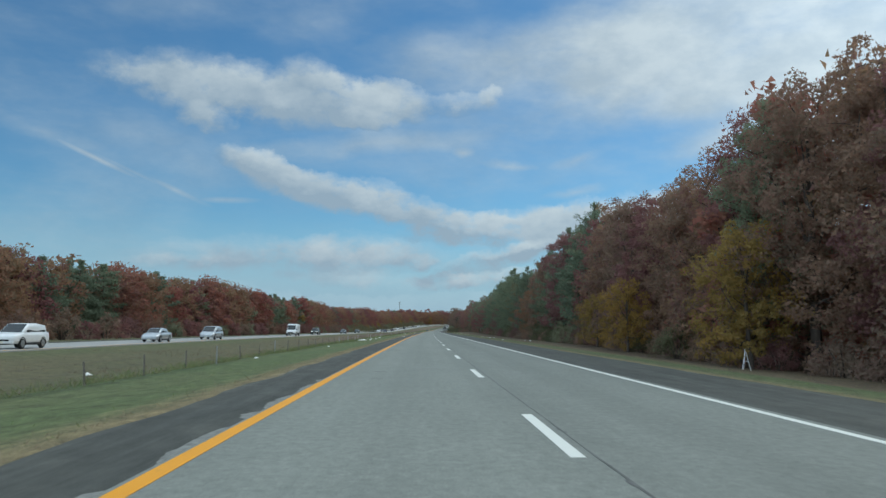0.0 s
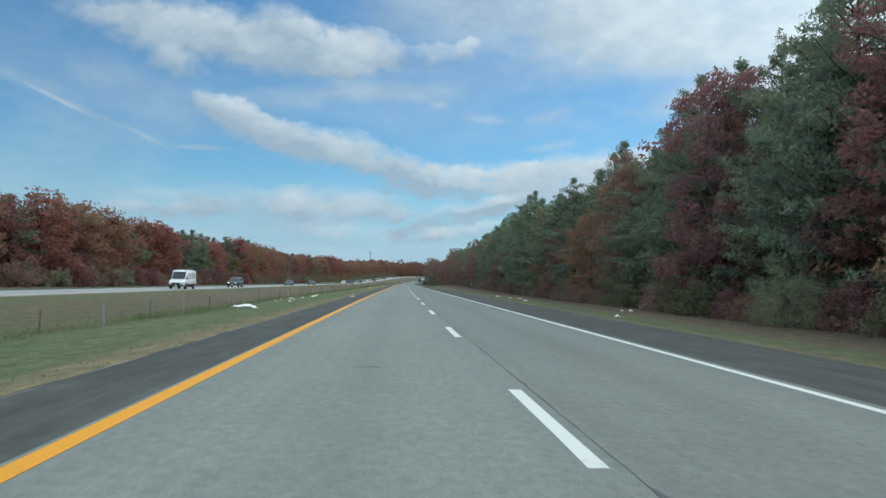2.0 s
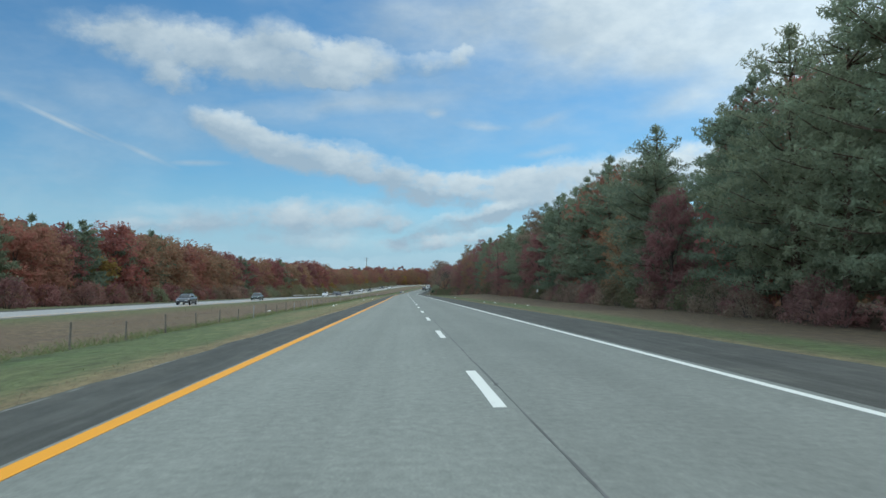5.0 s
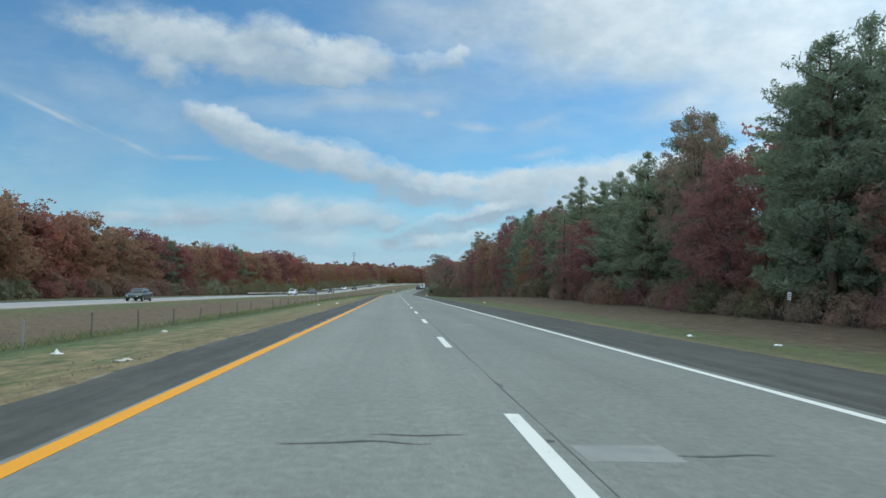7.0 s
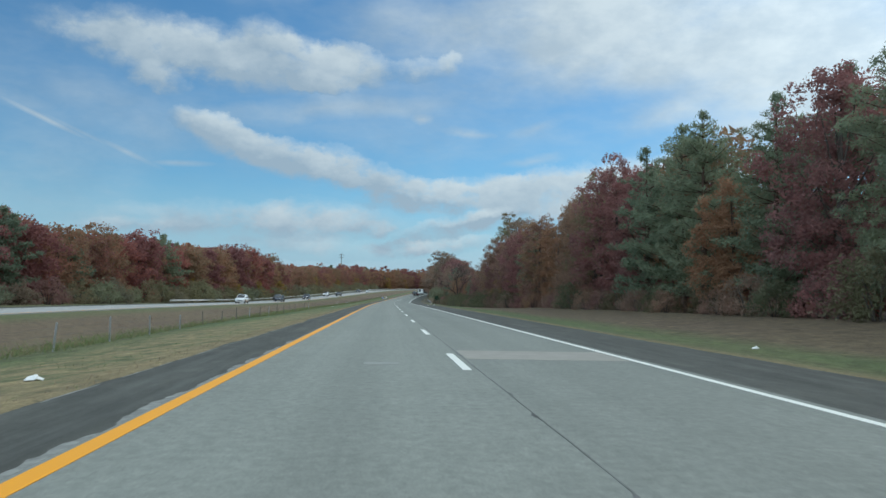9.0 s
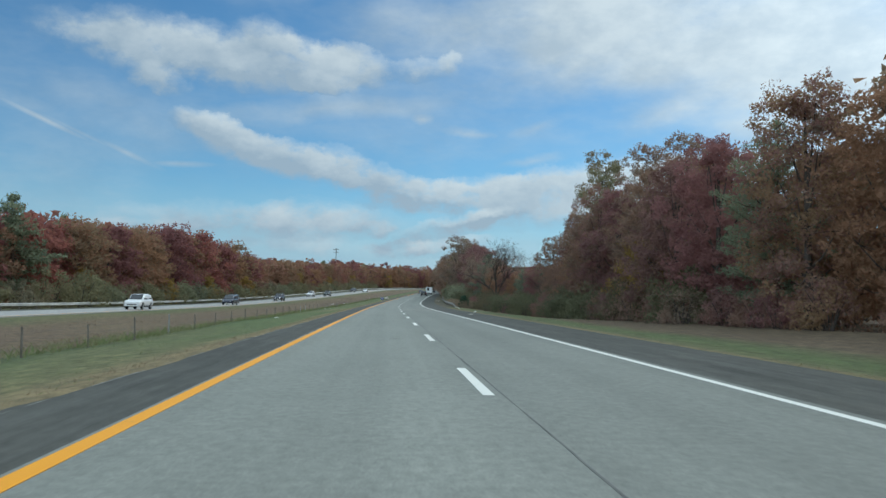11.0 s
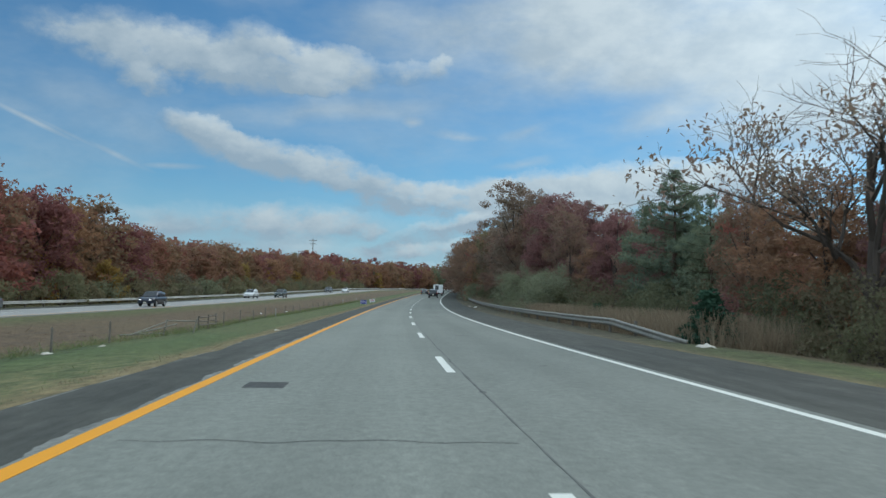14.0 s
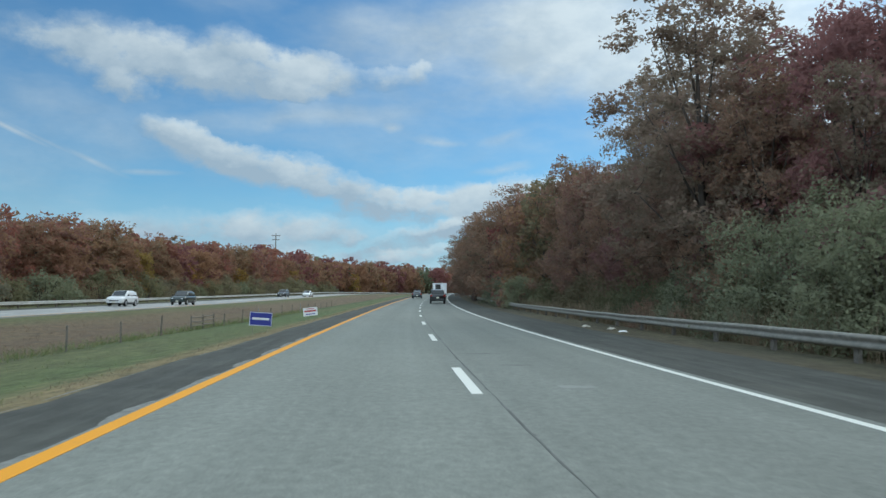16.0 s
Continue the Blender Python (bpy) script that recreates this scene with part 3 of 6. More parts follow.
def box(bm, x0, x1, y0, y1, z0, z1, bevel=0.0, matrix=None):
    r = bmesh.ops.create_cube(bm, size=1.0)
    m = Matrix.Translation(((x0 + x1) / 2, (y0 + y1) / 2, (z0 + z1) / 2)) @ Matrix.Diagonal((x1 - x0, y1 - y0, z1 - z0, 1))
    bmesh.ops.transform(bm, matrix=(matrix or Matrix()) @ m, verts=r["verts"])
    if bevel:
        edges = list({e for v in r["verts"] for e in v.link_edges})
        bmesh.ops.bevel(bm, geom=edges, offset=bevel, segments=2, affect="EDGES", profile=0.6)
    return bm


def rod(bm, p, q, r0, r1=None, sides=8):
    p, q = Vector(p), Vector(q)
    d = q - p
    m = Matrix.Translation((p + q) / 2) @ d.to_track_quat("Z", "Y").to_matrix().to_4x4()
    bmesh.ops.create_cone(bm, cap_ends=True, segments=sides, radius1=r0, radius2=r0 if r1 is None else r1, depth=d.length, matrix=m)
    return bm


def strip(name, lat0, lat1, s0, s1, step, top, thick, mat, wobble=0.0, cuts=1, sides=(1, 1)):
    """A slab along the road, with its sides."""
    n = max(2, int(round((s1 - s0) / step)) + 1)
    ss = np.linspace(s0, s1, n)
    verts, uvs, faces = [], [], []
    cols = cuts + 1
    for s in ss:
        wl_ = wobble * noise.noise((s * 0.35, lat0, 0.0)) + wobble * 0.6 * noise.noise((s * 1.3, lat0, 4.0))
        wr_ = wobble * noise.noise((s * 0.35, lat1, 9.0)) + wobble * 0.6 * noise.noise((s * 1.3, lat1, 7.0))
        a, b = lat0 + wl_ * sides[0], lat1 + wr_ * sides[1]
        for k in range(cols):
            lat = a + (b - a) * k / cuts
            verts.append(place(s, lat, top))
            uvs.append((lat, s))
        verts += [place(s, a, top - thick), place(s, b, top - thick)]
        uvs += [(a, s), (b, s)]
    w = cols + 2
    for i in range(n - 1):
        o, q = i * w, (i + 1) * w
        for k in range(cuts):
            faces.append((o + k, o + k + 1, q + k + 1, q + k))
        faces.append((o + cols, o, q, q + cols))
        faces.append((o + cols - 1, o + cols + 1, q + cols + 1, q + cols - 1))
    e = (n - 1) * w
    faces += [tuple([cols] + list(range(cols))[::1] + [cols + 1])[::-1], tuple([e + cols] + [e + k for k in range(cols)] + [e + cols + 1])]
    return new(name, mesh_of(name, verts, faces, mat, uvs))


# ---- ground and roads ----
def build_ground():
    lats = sorted(set(PROFILE_L + [-900, -600, -150, -100, -80, -52, -41, -30, -18.5, -16, -12, -11, -8.3, -5.5, -4.5, -2.4, -2, 4, 11, 11.6, 13.5, 14.5, 15.5, 16.5, 19, 20.5, 26, 32, 60, 100, 180, 600, 900]))
    ss = np.concatenate([np.arange(-1200, -40, 60.0), np.arange(-40, 720, 2.5), np.arange(720, 1200, 10.0), np.arange(1200, 2801, 80.0)])
    verts, uvs, faces = [], [], []
    for s in ss:
        for lat in lats:
            dz = height_off(lat, s)
            if lat < -1.7 or lat > 10.5:
                far = min(1.0, max(0.0, min(abs(lat + 1.5), abs(lat - 10.3)) / 3.0))
                if not -36.2 < lat < -23.3:
                    dz += far * (0.10 * noise.noise((s * 0.05, lat * 0.2, 1.0)) + 0.05 * noise.noise((s * 0.4, lat * 0.5, 2.0)))
            verts.append(place(s, min(lat, 430) if 700 < s < 1320 else lat, dz))
            uvs.append((lat, s))
    w = len(lats)
    for i in range(len(ss) - 1):
        for k in range(w - 1):
            faces.append((i * w + k, i * w + k + 1, (i + 1) * w + k + 1, (i + 1) * w + k))
    return tagged(new("ground", mesh_of("ground", verts, faces, GROUND, uvs, True)), "mown green and straw-brown roadside grass turning to leaf litter under trees", "ground", kind="structure")


build_ground()
road = tagged(strip("road", -0.14, 7.55, -60, 1180, 5, 0.0, 0.15, CONCRETE, 0.0, 2), "weathered grey concrete two-lane carriageway with sealed joints", "road", kind="structure")
tagged(strip("shoulder_left", -1.44, -0.144, -60, 1180, 1.0, -0.006, 0.12, SHOULDER, 0.14, 3, (1, 0)), "narrow worn dark asphalt shoulder beside the median", "shoulder", kind="structure")
tagged(strip("shoulder_right", 7.554, 10.30, -60, 1180, 1.0, -0.006, 0.12, SHOULDER, 0.08, 3, (0, 1)), "wide dark asphalt shoulder with worn patches", "shoulder", kind="structure")
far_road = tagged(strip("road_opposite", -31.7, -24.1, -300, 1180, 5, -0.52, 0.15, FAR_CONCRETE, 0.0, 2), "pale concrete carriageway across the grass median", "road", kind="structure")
tagged(strip("shoulder_opposite", -34.6, -31.704, -300, 1180, 5, -0.53, 0.12, SHOULDER, 0.05, 1), "dark asphalt outer shoulder of the opposite carriageway", "shoulder", kind="structure")

child(tagged(strip("edge_line", -0.09, 0.09, -60, 1180, 2.5, 0.004, 0.004, YELLOW_PAINT, 0.006), "yellow painted edge line"), road)
child(tagged(strip("edge_line", 7.25, 7.39, -60, 1180, 2.5, 0.004, 0.004, WHITE_PAINT, 0.006), "white painted edge line"), road)
child(tagged(strip("edge_line", -24.62, -24.5, -300, 1180, 5, -0.516, 0.004, YELLOW_PAINT), "yellow painted edge line"), far_road)
child(tagged(strip("edge_line", -31.5, -31.38, -300, 1180, 5, -0.516, 0.004, WHITE_PAINT), "white painted edge line"), far_road)
for k in range(-4, 90):
    s0 = 11.79 + 12.19 * k
    s0 += float(np.interp(k, [9, 10, 11, 17, 18, 19, 20], [0, -1.1, -0.8, -0.7, -0.9, -0.3, 0]))
    child(strip("lane_dash", 3.585, 3.735, s0, s0 + 3.75, 1.25, 0.004, 0.004, WHITE_PAINT, 0.008), road)
    if k > 24:
        child(strip("lane_dash", -28.05, -27.93, s0, s0 + 3.2, 1.6, -0.516, 0.004, WHITE_PAINT), far_road)
child(tagged(strip("joint", 3.840, 3.860, -60, 700, 0.2, 0.003, 0.003, SEAL, 0.018), "dark sealed joint"), road)
dice = np.random.default_rng(55)
for _ in range(150):
    # spalled spots where the joint's edge has crumbled
    s0, long, wide, side = float(dice.uniform(5, 560)), float(dice.uniform(0.10, 0.55)), float(dice.uniform(0.02, 0.075)), 1 if dice.random() < 0.5 else -1
    rim = [(s0 + long * i / 6, 3.85 + side * (0.006 + wide * max(0.0, math.sin(math.pi * i / 6)) * float(dice.uniform(0.5, 1.0)))) for i in range(7)]
    verts = [place(a, 3.85, 0.0036) for a, _ in rim] + [place(a, b, 0.0036) for a, b in rim]
    faces = [(i, i + 1, 8 + i, 7 + i) for i in range(6)]
    child(new("spall", mesh_of("spall", verts, faces, SEAL)), road)

# mended slabs and cracks: s from, s to, lateral from, to, surface
MENDS_SOUTH = [
    (26.5, 26.8, 4.6, 4.95, PATCH_PALE), (28.5, 28.8, 1.9, 3.15, PATCH_PALE), (44.8, 45.1, 4.95, 5.45, PATCH_PALE), (120.2, 120.42, 2.55, 3.56, PATCH_PALE), (120.6, 121.4, 5.7, 6.6, PATCH_PALE), (123.9, 124.5, 4.4, 5.2, PATCH_PALE),
    (137.7, 140.5, 0.14, 3.80, PATCH_WARM), (141.2, 141.7, 4.3, 5.4, PATCH_PALE), (141.3, 141.7, 6.0, 6.9, PATCH_PALE),
]
MENDS_MIDDLE = [
    (221.2, 221.8, 4.6, 5.2, PATCH_PALE), (221.4, 221.9, 6.2, 6.9, PATCH_PALE), (231.9, 232.5, 3.90, 4.63, PATCH_PALE), (254.2, 254.9, 4.7, 5.4, PATCH_PALE), (305.2, 305.7, 1.9, 2.55, PATCH_PALE), (306.7, 309.2, 3.90, 7.22, PATCH_WARM),
]
MENDS_NORTH = [
    (412.9, 413.3, 4.6, 5.9, PATCH_PALE), (419.0, 419.4, 4.75, 5.4, PATCH_PALE), (428.6, 429.1, 5.0, 5.8, PATCH_PALE), (436.9, 439.4, 3.90, 7.22, PATCH_WARM), (460.2, 460.95, 0.58, 1.16, PATCH_DARK), (474.62, 474.76, 4.1, 4.68, PATCH_PALE),
    (507.4, 508.3, 5.0, 6.0, PATCH_PALE), (509.5, 510.0, 6.7, 7.2, PATCH_PALE), (524.5, 524.8, 4.9, 5.4, PATCH_PALE),
]
for s0, s1, l0, l1, mat in MENDS_SOUTH + MENDS_MIDDLE + MENDS_NORTH:
    child(tagged(strip("mended_slab", l0, l1, s0, s1, 0.3, 0.002, 0.002, mat, 0.03, 2), "dark asphalt-filled repair" if mat is PATCH_DARK else "paler concrete repair"), road)
# broken pale concrete showing between the yellow line and the shoulder
def broken_edge(s0, s1, reach, seed, line=-0.1465):
    dice = np.random.default_rng(seed)
    verts, uvs, faces = [], [], []
    s = s0
    while s < s1:
        run = float(dice.uniform(0.5, 2.6))
        wide = reach * float(dice.uniform(0.3, 1.0))
        n = max(4, int(run / 0.12))
        o = len(verts)
        for i in range(n + 1):
            out = wide * max(0.0, math.sin(math.pi * i / n)) ** 0.5 * (0.55 + 0.45 * float(dice.random()))
            for lat in (line, line - 0.002 - out):
                verts.append(place(s + run * i / n, lat, -0.002))
                uvs.append((lat, s + run * i / n))
        faces += [(o + 2 * i + 1, o + 2 * i, o + 2 * i + 2, o + 2 * i + 3) for i in range(n)]
        s += run + float(dice.uniform(0.0, 1.2))
    child(tagged(new("broken_edge", mesh_of("broken_edge", verts, faces, PATCH_WORN, uvs)), "crumbled pale concrete edge"), road)


for k, (s0, s1, reach) in enumerate(((5, 22, 0.22), (36, 62, 0.08), (112, 131, 0.07), (205, 232, 0.10), (246, 312, 0.15), (376, 398, 0.09), (436, 486, 0.13), (496, 540, 0.16))):
    broken_edge(s0, s1, reach, 60 + k)
broken_edge(20, 560, 0.05, 80, -1.40)
CRACKS_SOUTH = [
    (23.0, 0.8, 1.3, 0.06), (26.0, 0.85, 1.2, 0.10), (47.05, 3.00, 3.80, 0.05), (47.15, 0.5, 0.95, 0.10), (59.0, 1.6, 2.1, 0.05), (78.5, 1.7, 2.2, 0.05),
    (120.0, 0.7, 1.2, 0.06), (120.55, 2.60, 4.30, 0.07), (130.5, 5.2, 5.6, 0.06), (149.0, 4.0, 4.5, 0.05),
]
CRACKS_MIDDLE = [
    (215.7, 3.72, 3.90, 0.20), (232.1, 4.63, 5.4, 0.035), (232.55, 1.6, 2.8, 0.035), (232.7, 3.66, 3.82, 0.08), (232.88, 2.3, 3.1, 0.035), (254.6, 4.2, 4.6, 0.06),
    (256.2, 4.2, 4.5, 0.06), (257.5, 3.7, 4.1, 0.05), (264.4, 2.80, 2.92, 0.06), (265.6, 3.14, 3.26, 0.06), (283.9, 3.7, 4.0, 0.05), (283.9, 4.5, 4.75, 0.05),
    (376.9, 5.5, 5.7, 0.06), (378.4, 2.45, 2.85, 0.08), (379.0, 3.8, 4.05, 0.10),
]
CRACKS_NORTH = [
    (381.6, 3.75, 4.0, 0.10), (382.9, 4.38, 4.98, 0.07), (383.7, 1.2, 2.6, 0.025), (385.2, 4.46, 4.80, 0.06), (388.9, 3.0, 4.1, 0.03), (402.15, 3.05, 3.85, 0.05),
    (456.2, 0.3, 3.7, 0.02), (464.4, 5.5, 5.7, 0.06), (474.95, 3.95, 4.60, 0.06), (475.0, 3.5, 3.72, 0.06), (476.5, 2.0, 3.1, 0.03), (477.0, 4.85, 5.42, 0.10),
    (507.2, 4.3, 4.8, 0.10), (528.1, 4.5, 5.15, 0.06), (531.0, 4.0, 5.0, 0.05),
]
for s, l0, l1, w in CRACKS_SOUTH + CRACKS_MIDDLE + CRACKS_NORTH:
    verts, uvs, faces = [], [], []
    n = max(4, int((l1 - l0) / 0.09))
    for i in range(n + 1):
        lat = l0 + (l1 - l0) * i / n
        wander = 0.12 * noise.noise((lat * 2.2, s, 0.0))
        half = w * 1.5 * (0.35 + 0.65 * math.sin(math.pi * i / n)) * (0.5 + 0.45 * noise.noise((lat * 9, s, 3.0)))
        verts += [place(s + wander - half, lat, 0.0025), place(s + wander + half, lat, 0.0025)]
        uvs += [(lat, s), (lat, s + 0.1)]
    faces = [(2 * i, 2 * i + 2, 2 * i + 3, 2 * i + 1) for i in range(n)]
    child(tagged(new("crack", mesh_of("crack", verts, faces, PATCH_DARK, uvs)), "dark filled crack"), road)

# ---- plants ----
rng = np.random.default_rng(7)


def tube(points, radii, sides=6):
    """Verts and faces of a bent tapering limb."""
    verts, faces = [], []
    pts = [Vector(p) for p in points]
    for i, p in enumerate(pts):
        d = (pts[min(i + 1, len(pts) - 1)] - pts[max(i - 1, 0)]).normalized()
        a = d.orthogonal().normalized()
        b = d.cross(a)
        for k in range(sides):
            t = 2 * math.pi * k / sides
            verts.append(p + (a * math.cos(t) + b * math.sin(t)) * radii[i])
    for i in range(len(pts) - 1):
        for k in range(sides):
            faces.append((i * sides + k, i * sides + (k + 1) % sides, (i + 1) * sides + (k + 1) % sides, (i + 1) * sides + k))
    return verts, faces


def join(chunks):
    verts, faces = [], []
    for v, f in chunks:
        o = len(verts)
        verts += v
        faces += [tuple(i + o for i in q) for q in f]
    return verts, faces


def leaves(centres, normals, length, width, droop=0.0, upright=0.0):
    """One pointed leaf spray per centre. Returns vertex array and faces."""
    n = len(centres)
    ax = rng.normal(size=(n, 3))
    ax[:, 2] += upright - droop
    ax /= np.linalg.norm(ax, axis=1)[:, None]
    side = np.cross(ax, normals + rng.normal(scale=0.5, size=(n, 3)))
    side /= np.linalg.norm(side, axis=1)[:, None] + 1e-9
    L = (length * rng.uniform(0.6, 1.35, n))[:, None]
    W = (width * rng.uniform(0.6, 1.35, n))[:, None]
    v = np.empty((n, 3, 3))
    v[:, 0] = centres - ax * L * 0.45 - side * W * 0.5
    v[:, 1] = centres - ax * L * 0.25 + side * W * 0.5
    v[:, 2] = centres + ax * L * 0.6
    return v.reshape(-1, 3), np.arange(n * 3).reshape(-1, 3)


def leaf_mesh(name, verts, faces, mat):
    me = bpy.data.meshes.new(name)
    n, k = faces.shape
    me.vertices.add(len(verts))
    me.vertices.foreach_set("co", np.asarray(verts, dtype=np.float32).ravel())
    me.loops.add(n * k)
    me.loops.foreach_set("vertex_index", np.asarray(faces, dtype=np.int32).ravel())
    me.polygons.add(n)
    me.polygons.foreach_set("loop_start", np.arange(0, n * k, k, dtype=np.int32))
    me.materials.append(mat)
    me.update(calc_edges=True)
    return me


def sprays(centres, radius, per, flat=1.0):
    """Points scattered about each centre, and the way out from it."""
    n = len(centres)
    d = rng.normal(size=(n * per, 3))
    d /= np.linalg.norm(d, axis=1)[:, None]
    r = rng.uniform(0.25, 1.0, (n * per, 1)) ** 0.6
    out = d.copy()
    d = d * r * np.repeat(np.asarray(radius).reshape(-1, 1), per, axis=0)
    d[:, 2] *= flat
    return np.repeat(centres, per, axis=0) + d, out


def broadleaf(name, tall, wide, clumps, per, leaf, mat, low=0.12, thin=0.0, bark=BARK, twigs=26, sides=5, girth=0.014, clump=1.0):
    """A tree with a forked trunk, limbs out to its clumps, and a lumpy crown."""
    top = tall * rng.uniform(0.92, 1.0)
    limbs, tips = [], []
    lean = rng.normal(scale=0.25, size=2)
    fork = tall * rng.uniform(0.22, 0.32)
    pts = [(0, 0, -0.3), (lean[0] * 0.2, lean[1] * 0.2, fork * 0.5), (lean[0] * 0.5, lean[1] * 0.5, fork), (lean[0], lean[1], tall * 0.55), (lean[0] * 1.6, lean[1] * 1.6, tall * 0.82)]
    r = tall * girth
    limbs.append(tube(pts, [r * 1.5, r * 1.1, r, r * 0.6, r * 0.22], 7))
    lobes = []
    for i in range(13):
        t = i / 12
        z = top * (low + 0.10 + (0.90 - low - 0.10) * t)
        a = i * 2.4 + rng.uniform(-0.5, 0.5)
        reach = wide * (0.35 + 0.55 * math.sin(math.pi * min(1, 0.25 + 0.75 * t)) ** 0.8) * rng.uniform(0.60, 1.0) * (0.62 if t > 0.9 else 1)
        end = np.array([math.cos(a) * reach * 0.62 + lean[0], math.sin(a) * reach * 0.62 + lean[1], z])
        lobes.append((end, wide * rng.uniform(0.36, 0.52) * (1 - 0.18 * t)))
        base = np.array([lean[0] * 0.6, lean[1] * 0.6, max(fork * 0.8, z * 0.62)])
        mid = (base + end) / 2 + np.array([0, 0, -0.3])
        limbs.append(tube([tuple(base), tuple(mid), tuple(end)], [r * 0.45, r * 0.28, r * 0.10], sides))
    size = np.array([b for _, b in lobes])
    pick = rng.choice(len(lobes), clumps, p=size ** 2 / (size ** 2).sum())
    d = rng.normal(size=(clumps, 3))
    d /= np.linalg.norm(d, axis=1)[:, None]
    rad = size[pick][:, None] * (rng.uniform(0.35, 1.08, (clumps, 1)) ** 0.5)
    c = np.array([lobes[k][0] for k in pick]) + d * rad * np.array([1, 1, 0.78])
    c[:, 2] = np.clip(c[:, 2], tall * low, None)
    keep = rng.random(clumps) > thin
    c = c[keep]
    for k in rng.choice(len(c), min(twigs, len(c)), replace=False):
        e, _ = lobes[int(np.argmin([np.linalg.norm(c[k] - b[0]) for b in lobes]))]
        limbs.append(tube([tuple(e), tuple((e + c[k]) / 2 + rng.normal(scale=0.1, size=3)), tuple(c[k])], [r * 0.16, r * 0.1, r * 0.04], 4))
    p, out = sprays(c, rng.uniform(0.45, 0.95, len(c)) * (wide / 4.2) * clump, per, 0.75)
    v, f = leaves(p, out, leaf, leaf * 0.7, 0.2)
    wv, wf = join(limbs)
    return (mesh_of(name + "_trunk", wv, wf, bark, smooth=True), leaf_mesh(name + "_crown", v, f, mat))


def pine(name, tall, wide, whorls, per, needle, low=0.25, tuft=0.36, gaps=0.0):
    """A pitch pine: a straight trunk, uneven whorls of upturned boughs tapering to a leader, bottle-brush needle tufts on side twigs."""
    limbs, tufts = [], []
    r = tall * 0.013
    sway = rng.normal(scale=0.2, size=2)
    limbs.append(tube([(0, 0, -0.3), (sway[0] * 0.4, sway[1] * 0.4, tall * 0.4), (sway[0], sway[1], tall * 0.75), (sway[0] * 1.2, sway[1] * 1.2, tall)], [r * 1.4, r, r * 0.5, r * 0.1], 7))
    for i in range(whorls):
        t = i / (whorls - 1)
        z = tall * (low + (0.975 - low) * t)
        for j in range(int(rng.integers(4, 7)) if t < 0.85 else 3):
            a = rng.uniform(0, 2 * math.pi)
            reach = wide * min(1.0, 0.74 + 0.9 * t) * (1.0 - t ** 3.0) ** 0.85 * rng.uniform(0.45, 1.15) + 0.18
            rise = reach * rng.uniform(0.02, 0.40) + 0.25 * t
            c = np.array([sway[0] * t, sway[1] * t, z])
            e = c + np.array([math.cos(a) * reach, math.sin(a) * reach, rise])
            m = (c + e) / 2 - np.array([0, 0, reach * 0.06])
            limbs.append(tube([tuple(c), tuple(m), tuple(e)], [r * 0.32, r * 0.2, r * 0.06], 4))
            if rng.random() < gaps:
                continue
            side = np.array([-math.sin(a), math.cos(a), 0.0])
            for u in np.linspace(0.28, 1.0, max(2, int(reach * 2.6))):
                q = c * (1 - u) + e * u
                w = 0.34 * reach * (1.1 - 0.7 * u)
                for k in (-1, 1):
                    tufts.append(q + side * k * w * rng.uniform(0.15, 1.0) + rng.normal(scale=(0.12, 0.12, 0.12)))
    tufts += [np.array([sway[0] * 1.2, sway[1] * 1.2, tall * h]) for h in (0.955, 0.98, 1.0)]
    c = np.array(tufts)
    p, out = sprays(c, rng.uniform(0.7, 1.15, len(c)) * tuft, per, 0.8)
    v, f = leaves(p, out, needle, needle * 0.29, 0.0, 0.6)
    wv, wf = join(limbs)
    return (mesh_of(name + "_trunk", wv, wf, PINE_BARK, smooth=True), leaf_mesh(name + "_crown", v, f, PINE_LEAF))


def shrub(name, tall, wide, clumps, per, leaf, mat, column=False):
    limbs = []
    c = rng.normal(size=(clumps, 3))
    c /= np.linalg.norm(c, axis=1)[:, None]
    c *= rng.uniform(0.3, 1.0, (clumps, 1)) ** 0.45
    c[:, 0] *= wide * 0.5
    c[:, 1] *= wide * 0.5
    c[:, 2] = np.abs(c[:, 2]) * tall * 0.92 + 0.12 * tall * rng.random(clumps)
    if column:
        c[:, :2] *= (1.1 - 0.75 * c[:, 2:3] / tall)
    else:
        lump = np.array([noise.noise((x * 0.9, y * 0.9, z * 0.9)) for x, y, z in c])
        c *= (1 + 0.28 * lump)[:, None]
    for k in range(7):
        a = k * 0.9
        limbs.append(tube([(0.1 * math.cos(a), 0.1 * math.sin(a), -0.15), (wide * 0.12 * math.cos(a), wide * 0.12 * math.sin(a), tall * 0.35), (wide * 0.25 * math.cos(a), wide * 0.25 * math.sin(a), tall * 0.7)], [0.035, 0.025, 0.008], 5))
    p, out = sprays(c, rng.uniform(0.25, 0.5, clumps) * (0.6 + wide * 0.12), per, 0.9)
    v, f = leaves(p, out, leaf, leaf * 0.6, 0.0, 0.35)
    v[:, 2] = np.maximum(v[:, 2], 0.0)
    wv, wf = join(limbs)
    return (mesh_of(name + "_stems", wv, wf, BARK, smooth=True), leaf_mesh(name + "_leaves", v, f, mat))


